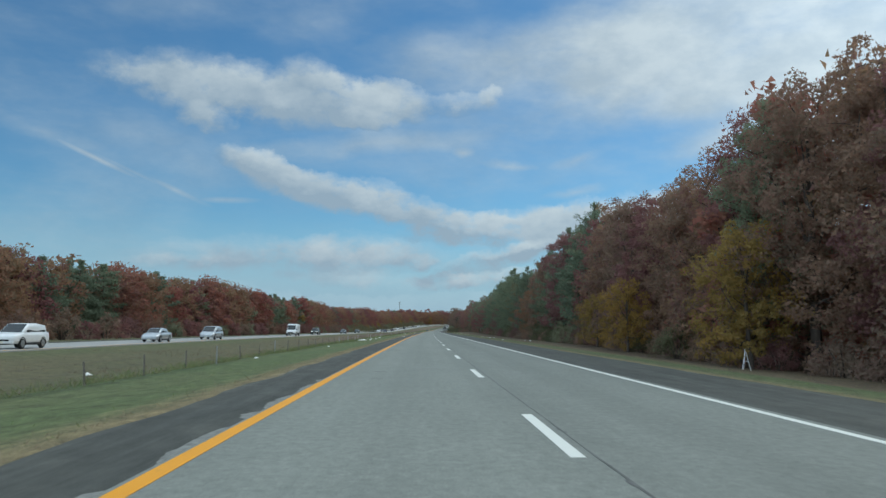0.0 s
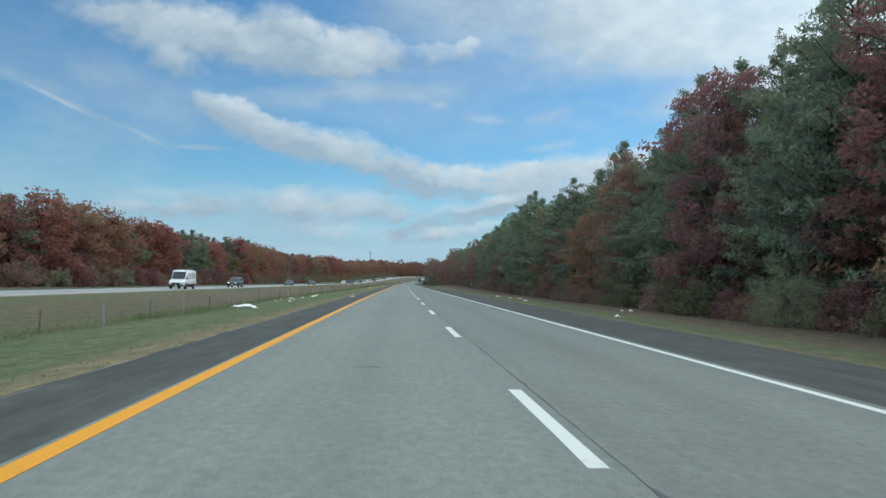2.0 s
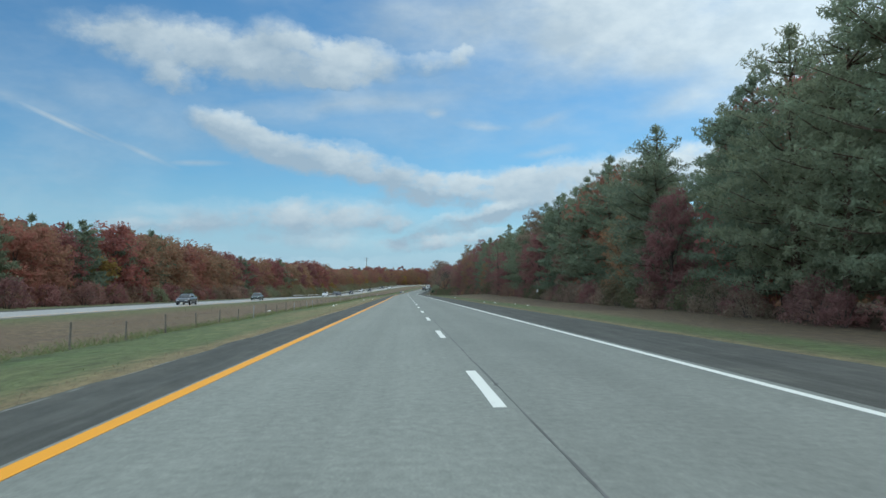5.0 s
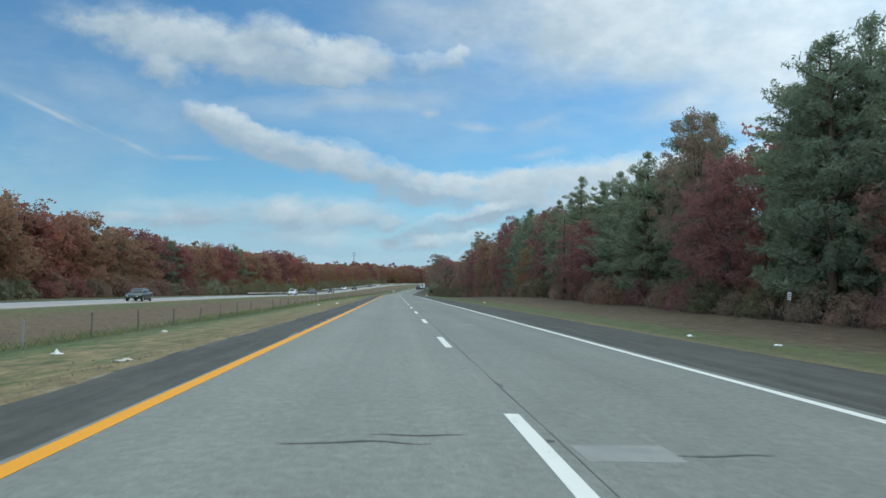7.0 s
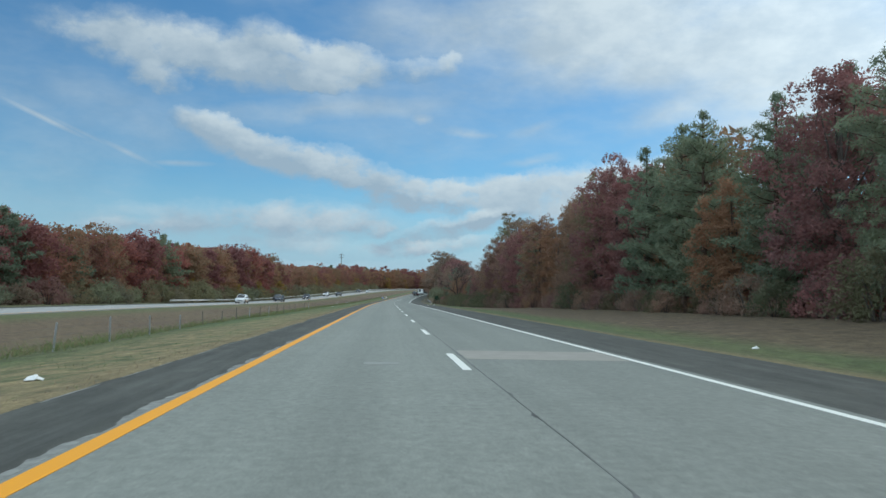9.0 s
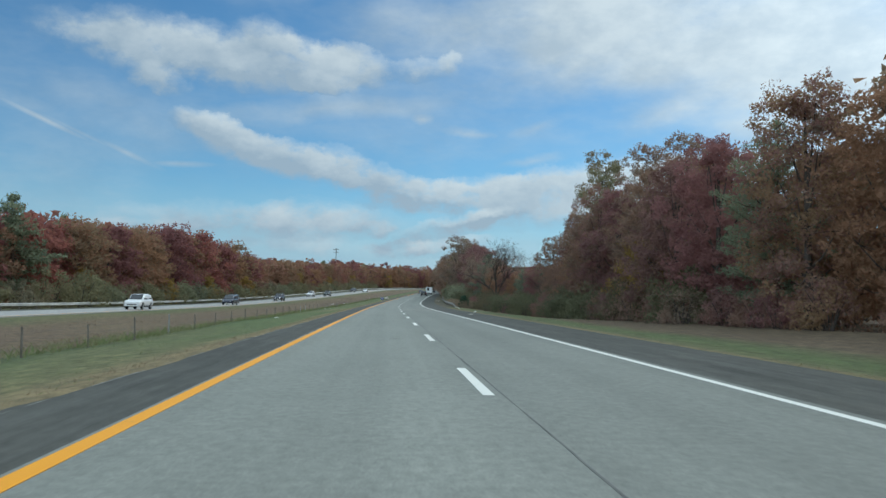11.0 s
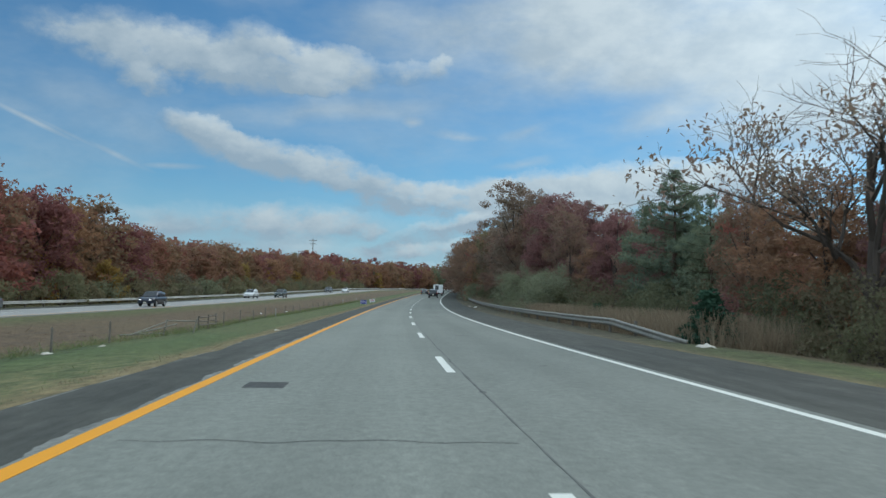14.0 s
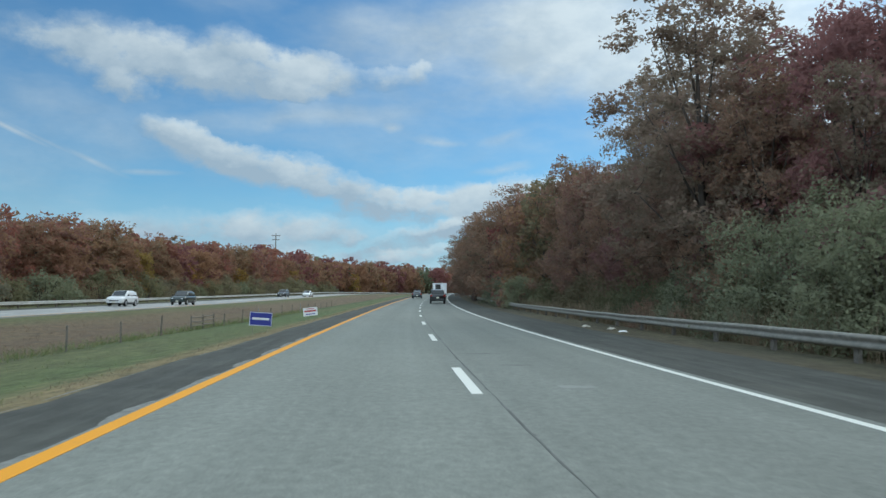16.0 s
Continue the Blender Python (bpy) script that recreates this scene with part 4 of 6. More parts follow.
def bare_tree(name, tall, mat_leaf):
    """A nearly bare wide tree, branching six times, with a few withered leaves left on it."""
    limbs, ends = [], []

    def grow(p, d, length, r, depth):
        q = p + d * length
        mid = (p + q) / 2 + Vector(rng.normal(scale=0.05 * length, size=3))
        limbs.append(tube([tuple(p), tuple(mid), tuple(q)], [r, r * 0.8, r * 0.6], 6 if depth > 3 else 3))
        if depth == 0:
            ends.append(np.array(q))
            return
        for _ in range(4 if depth > 4 else 3):
            nd = (d + Vector(rng.normal(scale=(0.62, 0.62, 0.40), size=3)) + Vector((0, 0, 0.10))).normalized()
            start = p.lerp(q, float(rng.uniform(0.45, 1.0)))
            grow(start, nd, length * float(rng.uniform(0.62, 0.86)), r * 0.56, depth - 1)

    grow(Vector((0, 0, -0.2)), Vector((0, 0, 1)), tall * 0.2, tall * 0.010, 6)
    e = np.array(ends)
    low = e[e[:, 2] < e[:, 2].max() * 0.70]
    c = np.concatenate([low[rng.choice(len(low), min(420, len(low)), replace=False)], e[rng.choice(len(e), 24, replace=False)]])
    p, out = sprays(c, np.full(len(c), 0.28), 6)
    v, f = leaves(p, out, 0.10, 0.05, 1.2)
    wv, wf = join(limbs)
    return (mesh_of(name + "_trunk", wv, wf, TWIG), leaf_mesh(name + "_crown", v, f, mat_leaf))


def stand(kind, meshes, m, scale, label, category, group, parts=("trunk", "crown")):
    base = new(kind)
    base.matrix_world = m @ Matrix.Diagonal((*scale, 1))
    for nm, me in zip(parts, meshes):
        child(new(nm, me), base)
    return tagged(base, label, category, group)


# near kinds carry finer leaves than far ones
NEAR = {
    "oak": [broadleaf("oak", 14.5, 4.7, 430, 50, 0.18, OAK_LEAF, 0.08, clump=0.74) for _ in range(4)],
    "red": [broadleaf("red_oak", 13.5, 4.5, 440, 50, 0.175, RED_LEAF, 0.08, clump=0.74) for _ in range(3)],
    "rust": [broadleaf("rust_oak", 11.0, 4.1, 380, 46, 0.17, RUST_LEAF, 0.06, clump=0.74) for _ in range(2)],
    "gold": [broadleaf("gold_maple", 7.5, 3.2, 270, 40, 0.15, GOLD_LEAF, 0.06, clump=0.78)],
    "pine": [pine("pine", 15.0, w, 20, 20, 0.28, 0.10, 0.38) for w in (3.4, 3.9, 3.6, 4.2)],
    "tufted": [pine("tufted_pine", 12.0, 3.6, 13, 30, 0.30, 0.18, 0.42, 0.18)],
    "thin": [broadleaf("thin_tree", 16.5, 4.4, 300, 42, 0.18, THIN_LEAF, 0.22, 0.18, BARK, 60, 5, 0.0095, 0.62)],
    "sparse": [broadleaf("sparse_oak", 17.0, 4.8, 400, 46, 0.19, SPARSE_LEAF, 0.20, 0.08, BARK, 80, 5, 0.0085, 0.66) for _ in range(2)],
}
FAR = {
    "oak": [broadleaf("far_oak", 12.5, 5.0, 240, 22, 0.40, FAR_OAK_LEAF, 0.05, 0.0, BARK, 6, 4) for _ in range(4)],
    "red": [broadleaf("far_red_oak", 12.0, 4.9, 240, 22, 0.40, FAR_RED_LEAF, 0.05, 0.0, BARK, 6, 4) for _ in range(2)],
    "rust": [broadleaf("far_rust_oak", 10.5, 4.5, 220, 22, 0.38, RUST_LEAF, 0.05, 0.0, BARK, 6, 4)],
    "gold": [broadleaf("far_gold_maple", 7.0, 3.2, 120, 18, 0.38, GOLD_LEAF, 0.05, 0.0, BARK, 6, 4)],
    "pine": [pine("far_pine", 13.0, 3.7, 14, 7, 0.62, 0.10, 0.45) for _ in range(2)],
    "thin": [broadleaf("far_thin_tree", 12.0, 3.8, 90, 12, 0.42, THIN_LEAF, 0.25, 0.3)],
}
DISTANT = {
    "oak": [broadleaf("distant_oak", 12.5, 5.2, 100, 12, 0.72, FAR_OAK_LEAF, 0.05, 0.0, BARK, 0, 3) for _ in range(4)],
    "red": [broadleaf("distant_red_oak", 12.0, 5.1, 100, 12, 0.72, FAR_RED_LEAF, 0.05, 0.0, BARK, 0, 3) for _ in range(2)],
    "rust": [broadleaf("distant_rust_oak", 10.5, 4.8, 95, 12, 0.70, RUST_LEAF, 0.05, 0.0, BARK, 0, 3)],
    "gold": [broadleaf("distant_gold_maple", 7.0, 3.2, 75, 11, 0.62, GOLD_LEAF, 0.05, 0.0, BARK, 0, 3)],
    "pine": [pine("distant_pine", 13.0, 3.6, 9, 4, 1.0, 0.10, 0.5) for _ in range(2)],
}
DEEP = {
    "oak": [broadleaf("deep_oak", 13.0, 5.2, 34, 7, 1.6, FAR_OAK_LEAF, 0.05, 0.0, BARK, 0, 3) for _ in range(3)],
    "red": [broadleaf("deep_red_oak", 12.0, 5.0, 34, 7, 1.6, FAR_RED_LEAF, 0.05, 0.0, BARK, 0, 3) for _ in range(2)],
    "rust": [broadleaf("deep_rust_oak", 10.5, 4.8, 34, 7, 1.5, RUST_LEAF, 0.05, 0.0, BARK, 0, 3)],
    "pine": [broadleaf("deep_pine", 13.5, 3.4, 34, 7, 1.5, PINE_LEAF, 0.05, 0.0, PINE_BARK, 0, 3) for _ in range(2)],
}
TREE_WORDS = {
    "oak": ("oak_tree", "oak tree with russet-brown autumn leaves at the wood's edge"),
    "red": ("oak_tree", "oak tree with deep red autumn leaves at the wood's edge"),
    "rust": ("oak_tree", "smaller oak tree with rust-orange leaves at the wood's edge"),
    "gold": ("maple_tree", "small maple tree with golden-yellow autumn leaves"),
    "pine": ("pine_tree", "dark green pitch pine with an uneven crown"),
    "tufted": ("pine_tree", "open pitch pine with rounded needle tufts and sky between its boughs"),
    "sparse": ("oak_tree", "tall oak tree with thinned brown leaves and sky between its limbs"),
    "thin": ("tree", "tall tree with sparse dull leaves showing its branches"),
}


def tall_of(meshes):
    return max(v.co.z for v in meshes[1].vertices)


TOPS = {id(m[1]): tall_of(m) for sets in (NEAR, FAR, DISTANT, DEEP) for row in sets.values() for m in row}


def tree(kind, s, lat, tall, near=True, squash=1.0):
    sets = (NEAR if near else FAR)[kind]
    word, label = TREE_WORDS[kind]
    meshes = sets[int(rng.integers(len(sets)))]
    k = tall / TOPS[id(meshes[1])]
    return stand(word, meshes, on_ground(s, lat, float(rng.uniform(0, 360)), 0.1), (k * squash, k * squash, k), label, "tree", "roadside wood")


def joined(name, items, label, category, sets=None):
    """Far growth joined into one mesh. items: (meshes, matrix)."""
    co, loops, starts, slots, tints, mats = [], [], [], [], [], []
    base = corner = 0
    for meshes, m in items:
        tint = float(rng.random())
        for me in meshes:
            mat = me.materials[0]
            if mat not in mats:
                mats.append(mat)
            n, nl, nf = len(me.vertices), len(me.loops), len(me.polygons)
            v = np.empty(n * 3, dtype=np.float32)
            me.vertices.foreach_get("co", v)
            v = v.reshape(-1, 3) @ np.array(m.to_3x3()).T + np.array(m.translation)
            li = np.empty(nl, dtype=np.int32)
            me.loops.foreach_get("vertex_index", li)
            ls = np.empty(nf, dtype=np.int32)
            me.polygons.foreach_get("loop_start", ls)
            co.append(v)
            loops.append(li + base)
            starts.append(ls + corner)
            slots.append(np.full(nf, mats.index(mat), dtype=np.int32))
            tints.append(np.full(n, tint, dtype=np.float32))
            base, corner = base + n, corner + nl
    me = bpy.data.meshes.new(name)
    me.vertices.add(base)
    me.vertices.foreach_set("co", np.concatenate(co).astype(np.float32).ravel())
    me.loops.add(corner)
    me.loops.foreach_set("vertex_index", np.concatenate(loops))
    st = np.concatenate(starts)
    me.polygons.add(len(st))
    me.polygons.foreach_set("loop_start", st)
    me.polygons.foreach_set("material_index", np.concatenate(slots))
    for mt in mats:
        me.materials.append(mt)
    me.attributes.new("tint", "FLOAT", "POINT").data.foreach_set("value", np.concatenate(tints))
    me.update(calc_edges=True)
    return tagged(new(name, me), label, category, kind="stuff")


def far_tree(kind, s, lat, tall, squash=1.0, detail=FAR):
    sets = detail[kind]
    meshes = sets[int(rng.integers(len(sets)))]
    k = tall / TOPS[id(meshes[1])]
    return meshes, on_ground(s, lat, float(rng.uniform(0, 360)), 0.1) @ Matrix.Diagonal((k * squash, k * squash, k, 1))


def right_kind(s):
    """What grows along the right-hand edge: oaks first, pines in the middle, mixed again later."""
    if s < 75:
        w = (0.58, 0.20, 0.10, 0.02, 0.10)
    elif s < 110:
        w = (0.45, 0.15, 0.08, 0.02, 0.30)
    elif s < 215:
        w = (0.14, 0.06, 0.12, 0.02, 0.66)
    elif s < 300:
        w = (0.22, 0.16, 0.10, 0.0, 0.52)
    elif s < 345:
        w = (0.16, 0.10, 0.10, 0.0, 0.64)
    elif s < 380:
        w = (0.40, 0.40, 0.12, 0.0, 0.08)
    elif s < 410:
        w = (0.40, 0.14, 0.34, 0.06, 0.06)
    else:
        w = (0.52, 0.26, 0.12, 0.02, 0.08)
    return ("oak", "red", "rust", "gold", "pine")[int(rng.choice(5, p=w))]


RIGHT_S = [36, 43, 53, 62, 70, 82, 96, 106, 118, 130, 140, 148, 160, 172, 182, 190, 205, 220, 236, 246, 262, 272, 288, 300, 311,
           320, 329, 345, 360, 385, 400, 420, 434, 448, 478, 492, 505, 515, 530, 540, 546, 574, 580, 700]
RIGHT_TALL = [15.0, 17.6, 17.2, 15.6, 15.2, 15.4, 15.8, 15.6, 15.6, 15.2, 14.8, 15.2, 14.0, 15.0, 15.6, 16.2, 15.8, 14.4, 13.8, 14.4, 14.4, 13.8, 12.4, 13.2, 13.5,
              12.4, 12.8, 13.6, 13.8, 13.4, 12.2, 12.8, 11.4, 6.4, 6.8, 8.0, 7.8, 9.2, 10.4, 11.4, 11.4, 10.8, 14.5, 15.0]


def right_height(s):
    return float(np.interp(s, RIGHT_S, RIGHT_TALL))


DEEP_KINDS = ("oak", "red", "rust", "pine")
SHORT = {"gold": 0.55, "rust": 0.86, "pine": 0.98}
# the front row on the right, one tree every five metres
FRONT_ROW = "orooprooororoorpprpppopUppRppUpppppppRppUppppRppRsppppRRppprpUppprrtooouoprroorooouourpouruopproruorrosorsorooootooo"
KIND_OF = {"o": "oak", "r": "red", "u": "rust", "p": "pine", "t": "thin", "s": "sparse", "R": "red", "U": "rust"}
rng = np.random.default_rng(101)
for i, letter in enumerate(FRONT_ROW):
    s = 30 + 5 * i + float(rng.uniform(-1.1, 1.1))
    edge = float(np.interp(s, [0, 380, 425, 500, 545, 720], [22.8, 22.8, 22.0, 19.5, 18.0, 14.6]))
    kind = KIND_OF[letter]
    low = letter in "RU"      # small oaks under the pines, with a taller pine behind
    tree(kind, s, edge + float(rng.uniform(-1.0, 1.6)) - (1.2 if low else 0), right_height(s) * float(rng.uniform(0.90, 1.06)) * (0.66 if low else SHORT.get(kind, 1.0)), s < 588 or kind == "sparse")
    if low:
        tree("pine", s + 1.5, edge + 3.6, right_height(s) * float(rng.uniform(0.90, 1.0)))
s = 612.0
while s < 720:
    kind = right_kind(s)
    tree(kind, s, float(np.interp(s, [545, 720], [18.0, 14.6])) + float(rng.uniform(-1.0, 1.6)), 15.0 * float(rng.uniform(0.88, 1.06)) * SHORT.get(kind, 1.0), False)
    s += 6.5
rng = np.random.default_rng(102)
back = []
for row, gap in ((28.0, 6.6), (34.0, 6.5), (41.0, 8.0)):
    s = 26.0
    while s < 760:
        kind = right_kind(s)
        kind = "oak" if kind == "gold" else kind
        if row < 30 and 512 < s < 580:
            tree(kind, s, row - 3.5, right_height(s) * SHORT.get(kind, 1.0))
            s += gap
            continue
        back.append(far_tree(kind, s, row + float(rng.uniform(-2.2, 2.2)) - (4.5 if s > 480 else 0), right_height(s) * float(rng.uniform(0.92, 1.08)) * (SHORT.get(kind, 1.0) if row < 30 else 0.76 if row < 40 else 0.68), 1.0, FAR if row < 30 and s < 590 else DISTANT))
        s += gap * float(rng.uniform(0.8, 1.25))
s = 730.0
while s < 1180:
    for row in (15, 22):
        back.append(far_tree(("oak", "red", "rust", "pine")[int(rng.choice(4, p=(0.5, 0.25, 0.15, 0.1)))], s, row + float(rng.uniform(-2, 2)), float(rng.uniform(12, 14.5)), 1.15, DISTANT))
    s += 8.5
for row in (24, 31, 38, 45):
    for s in np.arange(-66.0, 24.0 if row > 25 else 12.0, 8.5):
        back.append(far_tree(DEEP_KINDS[int(rng.choice(4, p=(0.5, 0.3, 0.1, 0.1)))], float(s) + float(rng.uniform(-2, 2)), row + float(rng.uniform(-2, 2)), float(rng.uniform(13.0, 16.0)), 1.2, DEEP))
for row in (48, 57, 66, 76, 87, 99, 112, 126):
    s = -70.0
    while s < 1150:
        if row > 60 or s > 10:
            back.append(far_tree(DEEP_KINDS[int(rng.choice(4, p=(0.45, 0.2, 0.1, 0.25)))], s, row + float(rng.uniform(-3, 3)) - (6 if s > 480 else 0), float(rng.uniform(8.5, 10.5)) if s < 700 else float(rng.uniform(12.0, 14.0)), 1.7, DEEP))
        s += float(rng.uniform(10.0, 16.0))
joined("woodland", back, "mixed autumn wood of oaks and pines behind the roadside trees", "woodland")

rng = np.random.default_rng(103)
# trees that stand out along the right-hand edge
for kind, s, lat, tall in (("gold", 46, 19.8, 8.2), ("gold", 70, 19.4, 6.5), ("gold", 84, 19.9, 5.6), ("thin", 168, 21.0, 11.5), ("gold", 412, 20.6, 6.4), ("thin", 433, 24.2, 16.2), ("sparse", 411, 24.5, 14.4), ("sparse", 418, 24.0, 15.0), ("pine", 103, 24.0, 18.4), ("pine", 124, 24.4, 17.8), ("pine", 131, 25.5, 16.6), ("pine", 107, 25.0, 18.2), ("pine", 113, 25.0, 16.9), ("pine", 119, 25.0, 17.8), ("pine", 248, 26.0, 16.8), ("pine", 256, 25.0, 15.6), ("pine", 262, 25.0, 15.0), ("pine", 329, 26.0, 13.4), ("pine", 466, 23.5, 6.8),
                           ("pine", 503, 20.0, 8.8), ("sparse", 553, 20.0, 16.4), ("red", 541, 20.5, 14.4), ("sparse", 560, 18.0, 16.8), ("red", 566, 21.0, 15.5),
                           ("oak", 576, 18.0, 13.0), ("thin", 592, 16.0, 14.0), ("oak", 600, 16.2, 14.0), ("oak", 528, 19.0, 12.0)):
    tree(kind, s, lat, tall)
for kind, s, lat, tall in (("thin", 634, 13.0, 13.0), ("oak", 655, 12.0, 13.0), ("rust", 668, 12.4, 12.5), ("oak", 682, 13.3, 14.5), ("oak", 700, 13.3, 14.0)):
    tree(kind, s, lat, tall, True, 1.3)
tree("red", 533, 20.0, 13.6, True, 1.5)
tree("red", 524, 20.8, 11.4, True, 1.2)
tree("red", 514, 21.5, 9.8, True, 1.2)
tree("red", 546, 21.5, 14.6, True, 1.4)
for s, tall in ((147, 17.2), (152, 16.8), (158, 15.2), (164, 14.4), (170, 14.4), (177, 14.6), (281, 14.4), (287, 15.6)):
    tree("pine", s, 25.4, tall)
tree("red", 434, 24.5, 12.0)
tree("oak", 452, 22.6, 10.0)
tree("red", 449, 24.4, 10.4)
tree("oak", 438, 26.5, 11.5)
tree("sparse", 549, 16.6, 17.0, True, 1.35)
tree("thin", 442, 26.0, 19.0, True, 1.0)
tree("thin", 449, 27.5, 14.0, True, 0.8)
tree("oak", 604, 14.8, 14.6, True, 1.5)
tree("oak", 622, 12.9, 13.6, True, 1.5)
tree("oak", 643, 11.8, 13.4, True, 1.6)
tree("rust", 480, 20.5, 7.6, True, 1.5)
tree("tufted", 495, 19.2, 10.0, True, 1.05)
rng = np.random.default_rng(31)
bare = bare_tree("bare_tree", 10.5, SPARSE_LEAF)
k = 11.2 / max(v.co.z for v in bare[0].vertices)
stand("bare_tree", bare, on_ground(474, 18.4, 30), (k * 1.15, k * 1.15, k), "nearly bare tree with spreading grey branches and a few rusty leaves", "tree", "roadside wood")
k *= 0.42
stand("bare_tree", bare, on_ground(449, 21.0, 140), (k, k, k), "small leafless tree with pale grey branches at the wood's edge", "tree", "roadside wood")


def dead_tree(s, lat, tall):
    """A dead standing trunk with broken limb stubs."""
    snag = tagged(new("dead_tree"), "dead standing pine trunk with broken stubs before the wood", "tree", "roadside wood")
    snag.matrix_world = on_ground(s, lat, 40, 0.1)
    v, f = tube([(0, 0, -0.3), (0.05, 0.02, tall * 0.4), (-0.06, 0.05, tall * 0.8), (-0.02, 0.02, tall)], [0.16, 0.13, 0.09, 0.04], 7)
    child(new("trunk", mesh_of("trunk", v, f, BARK, smooth=True)), snag)
    for i in range(9):
        a, z = i * 2.3, tall * (0.32 + 0.065 * i)
        reach = 0.35 + 0.5 * ((i * 7) % 4) / 4
        v, f = tube([(0, 0, z), (math.cos(a) * reach * 0.6, math.sin(a) * reach * 0.6, z + 0.12), (math.cos(a) * reach, math.sin(a) * reach, z + 0.05)], [0.035, 0.025, 0.01], 5)
        child(new("branch", mesh_of("branch", v, f, BARK)), snag)


dead_tree(307, 20.2, 8.6)

# the wood across the road
rng = np.random.default_rng(104)


def left_kind(s):
    if s < 330:
        w = (0.32, 0.18, 0.06, 0.02, 0.42)
    elif s < 470:
        w = (0.34, 0.45, 0.07, 0.03, 0.11)
    else:
        w = (0.42, 0.28, 0.18, 0.06, 0.06)
    return ("oak", "red", "rust", "gold", "pine")[int(rng.choice(5, p=w))]


def left_height(s):
    return float(np.interp(s, [100, 125, 250, 310, 340, 375, 430, 480, 540, 562, 580, 640, 700, 900, 1180], [11.2, 12.0, 12.2, 13.2, 13.0, 12.4, 12.8, 14.3, 15.6, 15.1, 12.0, 12.2, 13.2, 15.0, 15.5]))


back = []
for row, gap in ((-46.0, 5.6), (-51.0, 6.0), (-57.5, 7.0), (-65.0, 9.0)):
    s = 75.0
    while s < 1180:
        lat = row + (2.2 if 450 < s < 580 else 0.0) + float(rng.uniform(-1.5, 1.5))
        kind = left_kind(s)
        tall = left_height(s) * float(rng.uniform(0.86, 1.10)) * SHORT.get(kind, 1.0)
        if row == -46.0 and s < 720:
            tree(kind, s, lat, tall, False, float(rng.uniform(1.05, 1.35)))
        else:
            deep = row < -53 and kind != "gold"
            back.append(far_tree(kind, s, lat, tall, 1.1, DEEP if deep else DISTANT))
        s += gap * float(rng.uniform(0.75, 1.25)) * (1.0 if s < 700 else 1.35)
for row in (-46, -54, -63):
    for s in np.arange(-66.0, 72.0, 8.5):
        back.append(far_tree(DEEP_KINDS[int(rng.choice(4, p=(0.4, 0.25, 0.1, 0.25)))], float(s) + float(rng.uniform(-2, 2)), row + float(rng.uniform(-2, 2)), float(rng.uniform(10.5, 12.5)), 1.2, DEEP))
for row in (-74, -84, -95, -107, -120, -134):
    s = -66.0
    while s < 1150:
        back.append(far_tree(DEEP_KINDS[int(rng.choice(4, p=(0.45, 0.2, 0.1, 0.25)))], s, row + float(rng.uniform(-3, 3)), float(rng.uniform(11.0, 13.0)), 1.5, DEEP))
        s += float(rng.uniform(10.0, 16.0))
joined("woodland", back, "mixed autumn wood of maroon oaks and dark pines across the road", "woodland")
for s, lat, tall in ((546, -43, 7.5), (640, -43, 8.5), (700, -43, 7.0), (556, -38.0, 6.2), (522, -37.8, 5.8), (497, -38.2, 5.0), (835, -44, 9.0), (760, -44, 8.0), (470, -42, 6.0)):
    tree("gold", s, lat, tall, False)
for s, lat, tall in ((634, -43, 9.0), (615, -43.5, 8.5), (655, -43, 8.0), (580, -42.5, 8.0)):
    tree("rust", s, lat, tall, False)

# shrubs
rng = np.random.default_rng(105)
# these wood's-edge shrubs take the leaf colour with shade put in
SHRUBS = [shrub("shrub", 2.2, 3.2, 85, 30, 0.14, SHADED_SHRUB_LEAF) for _ in range(3)]
WARM_SHRUBS = [shrub("warm_shrub", 1.9, 2.8, 75, 28, 0.13, m) for m in (OAK_LEAF, RED_LEAF, SPARSE_LEAF)]
LOW_SHRUBS = [shrub("low_shrub", 2.2, 3.2, 60, 24, 0.21, m) for m in (BUSH_LEAF, OAK_LEAF, RED_LEAF, SPARSE_LEAF)]
TAN_SHRUBS = [shrub("tan_shrub", 2.4, 3.4, 62, 28, 0.19, TAN_LEAF) for _ in range(3)]
CEDAR = shrub("cedar", 3.0, 1.9, 90, 16, 0.24, CEDAR_LEAF, True)
BIG_SHRUB = [shrub("big_shrub", 4.6, 5.4, 240, 60, 0.13, BUSH_LEAF) for _ in range(2)]


def bush(meshes, s, lat, k, label, tall=1.0):
    return stand("shrub", meshes, on_ground(s, lat, float(rng.uniform(0, 360)), 0.05), (k, k, k * tall), label, "shrub", "roadside shrubs", ("stem", "foliage"))


s = 24.0
while s < 560:
    warm = rng.random() < (0.72 if s < 400 else 0.45)
    pool = WARM_SHRUBS if warm else SHRUBS
    bush(pool[int(rng.integers(3))], s, float(np.interp(s, [0, 390, 430, 470, 560], [20.6, 20.4, 16.8, 16.2, 14.6])) + float(rng.uniform(-0.7, 1.2)), float(rng.uniform(0.75, 1.25)),
         "low brown-leaved undergrowth shrub at the wood's edge" if warm else "olive-green shrub at the wood's edge")
    s += float(rng.uniform(2.6, 4.2))
s = 400.0
while s < 640:
    bush((WARM_SHRUBS if s < 486 and rng.random() < 0.45 else SHRUBS)[int(rng.integers(3))], s, float(np.interp(s, [400, 440, 640], [19.5, 18.0, 15.2])) + float(rng.uniform(-0.8, 1.0)), float(rng.uniform(1.0, 1.5)), "undergrowth shrub at the wood's edge beside the verge")
    s += float(rng.uniform(3.2, 4.6)) * (2.0 if 468 < s < 512 else 1.0)
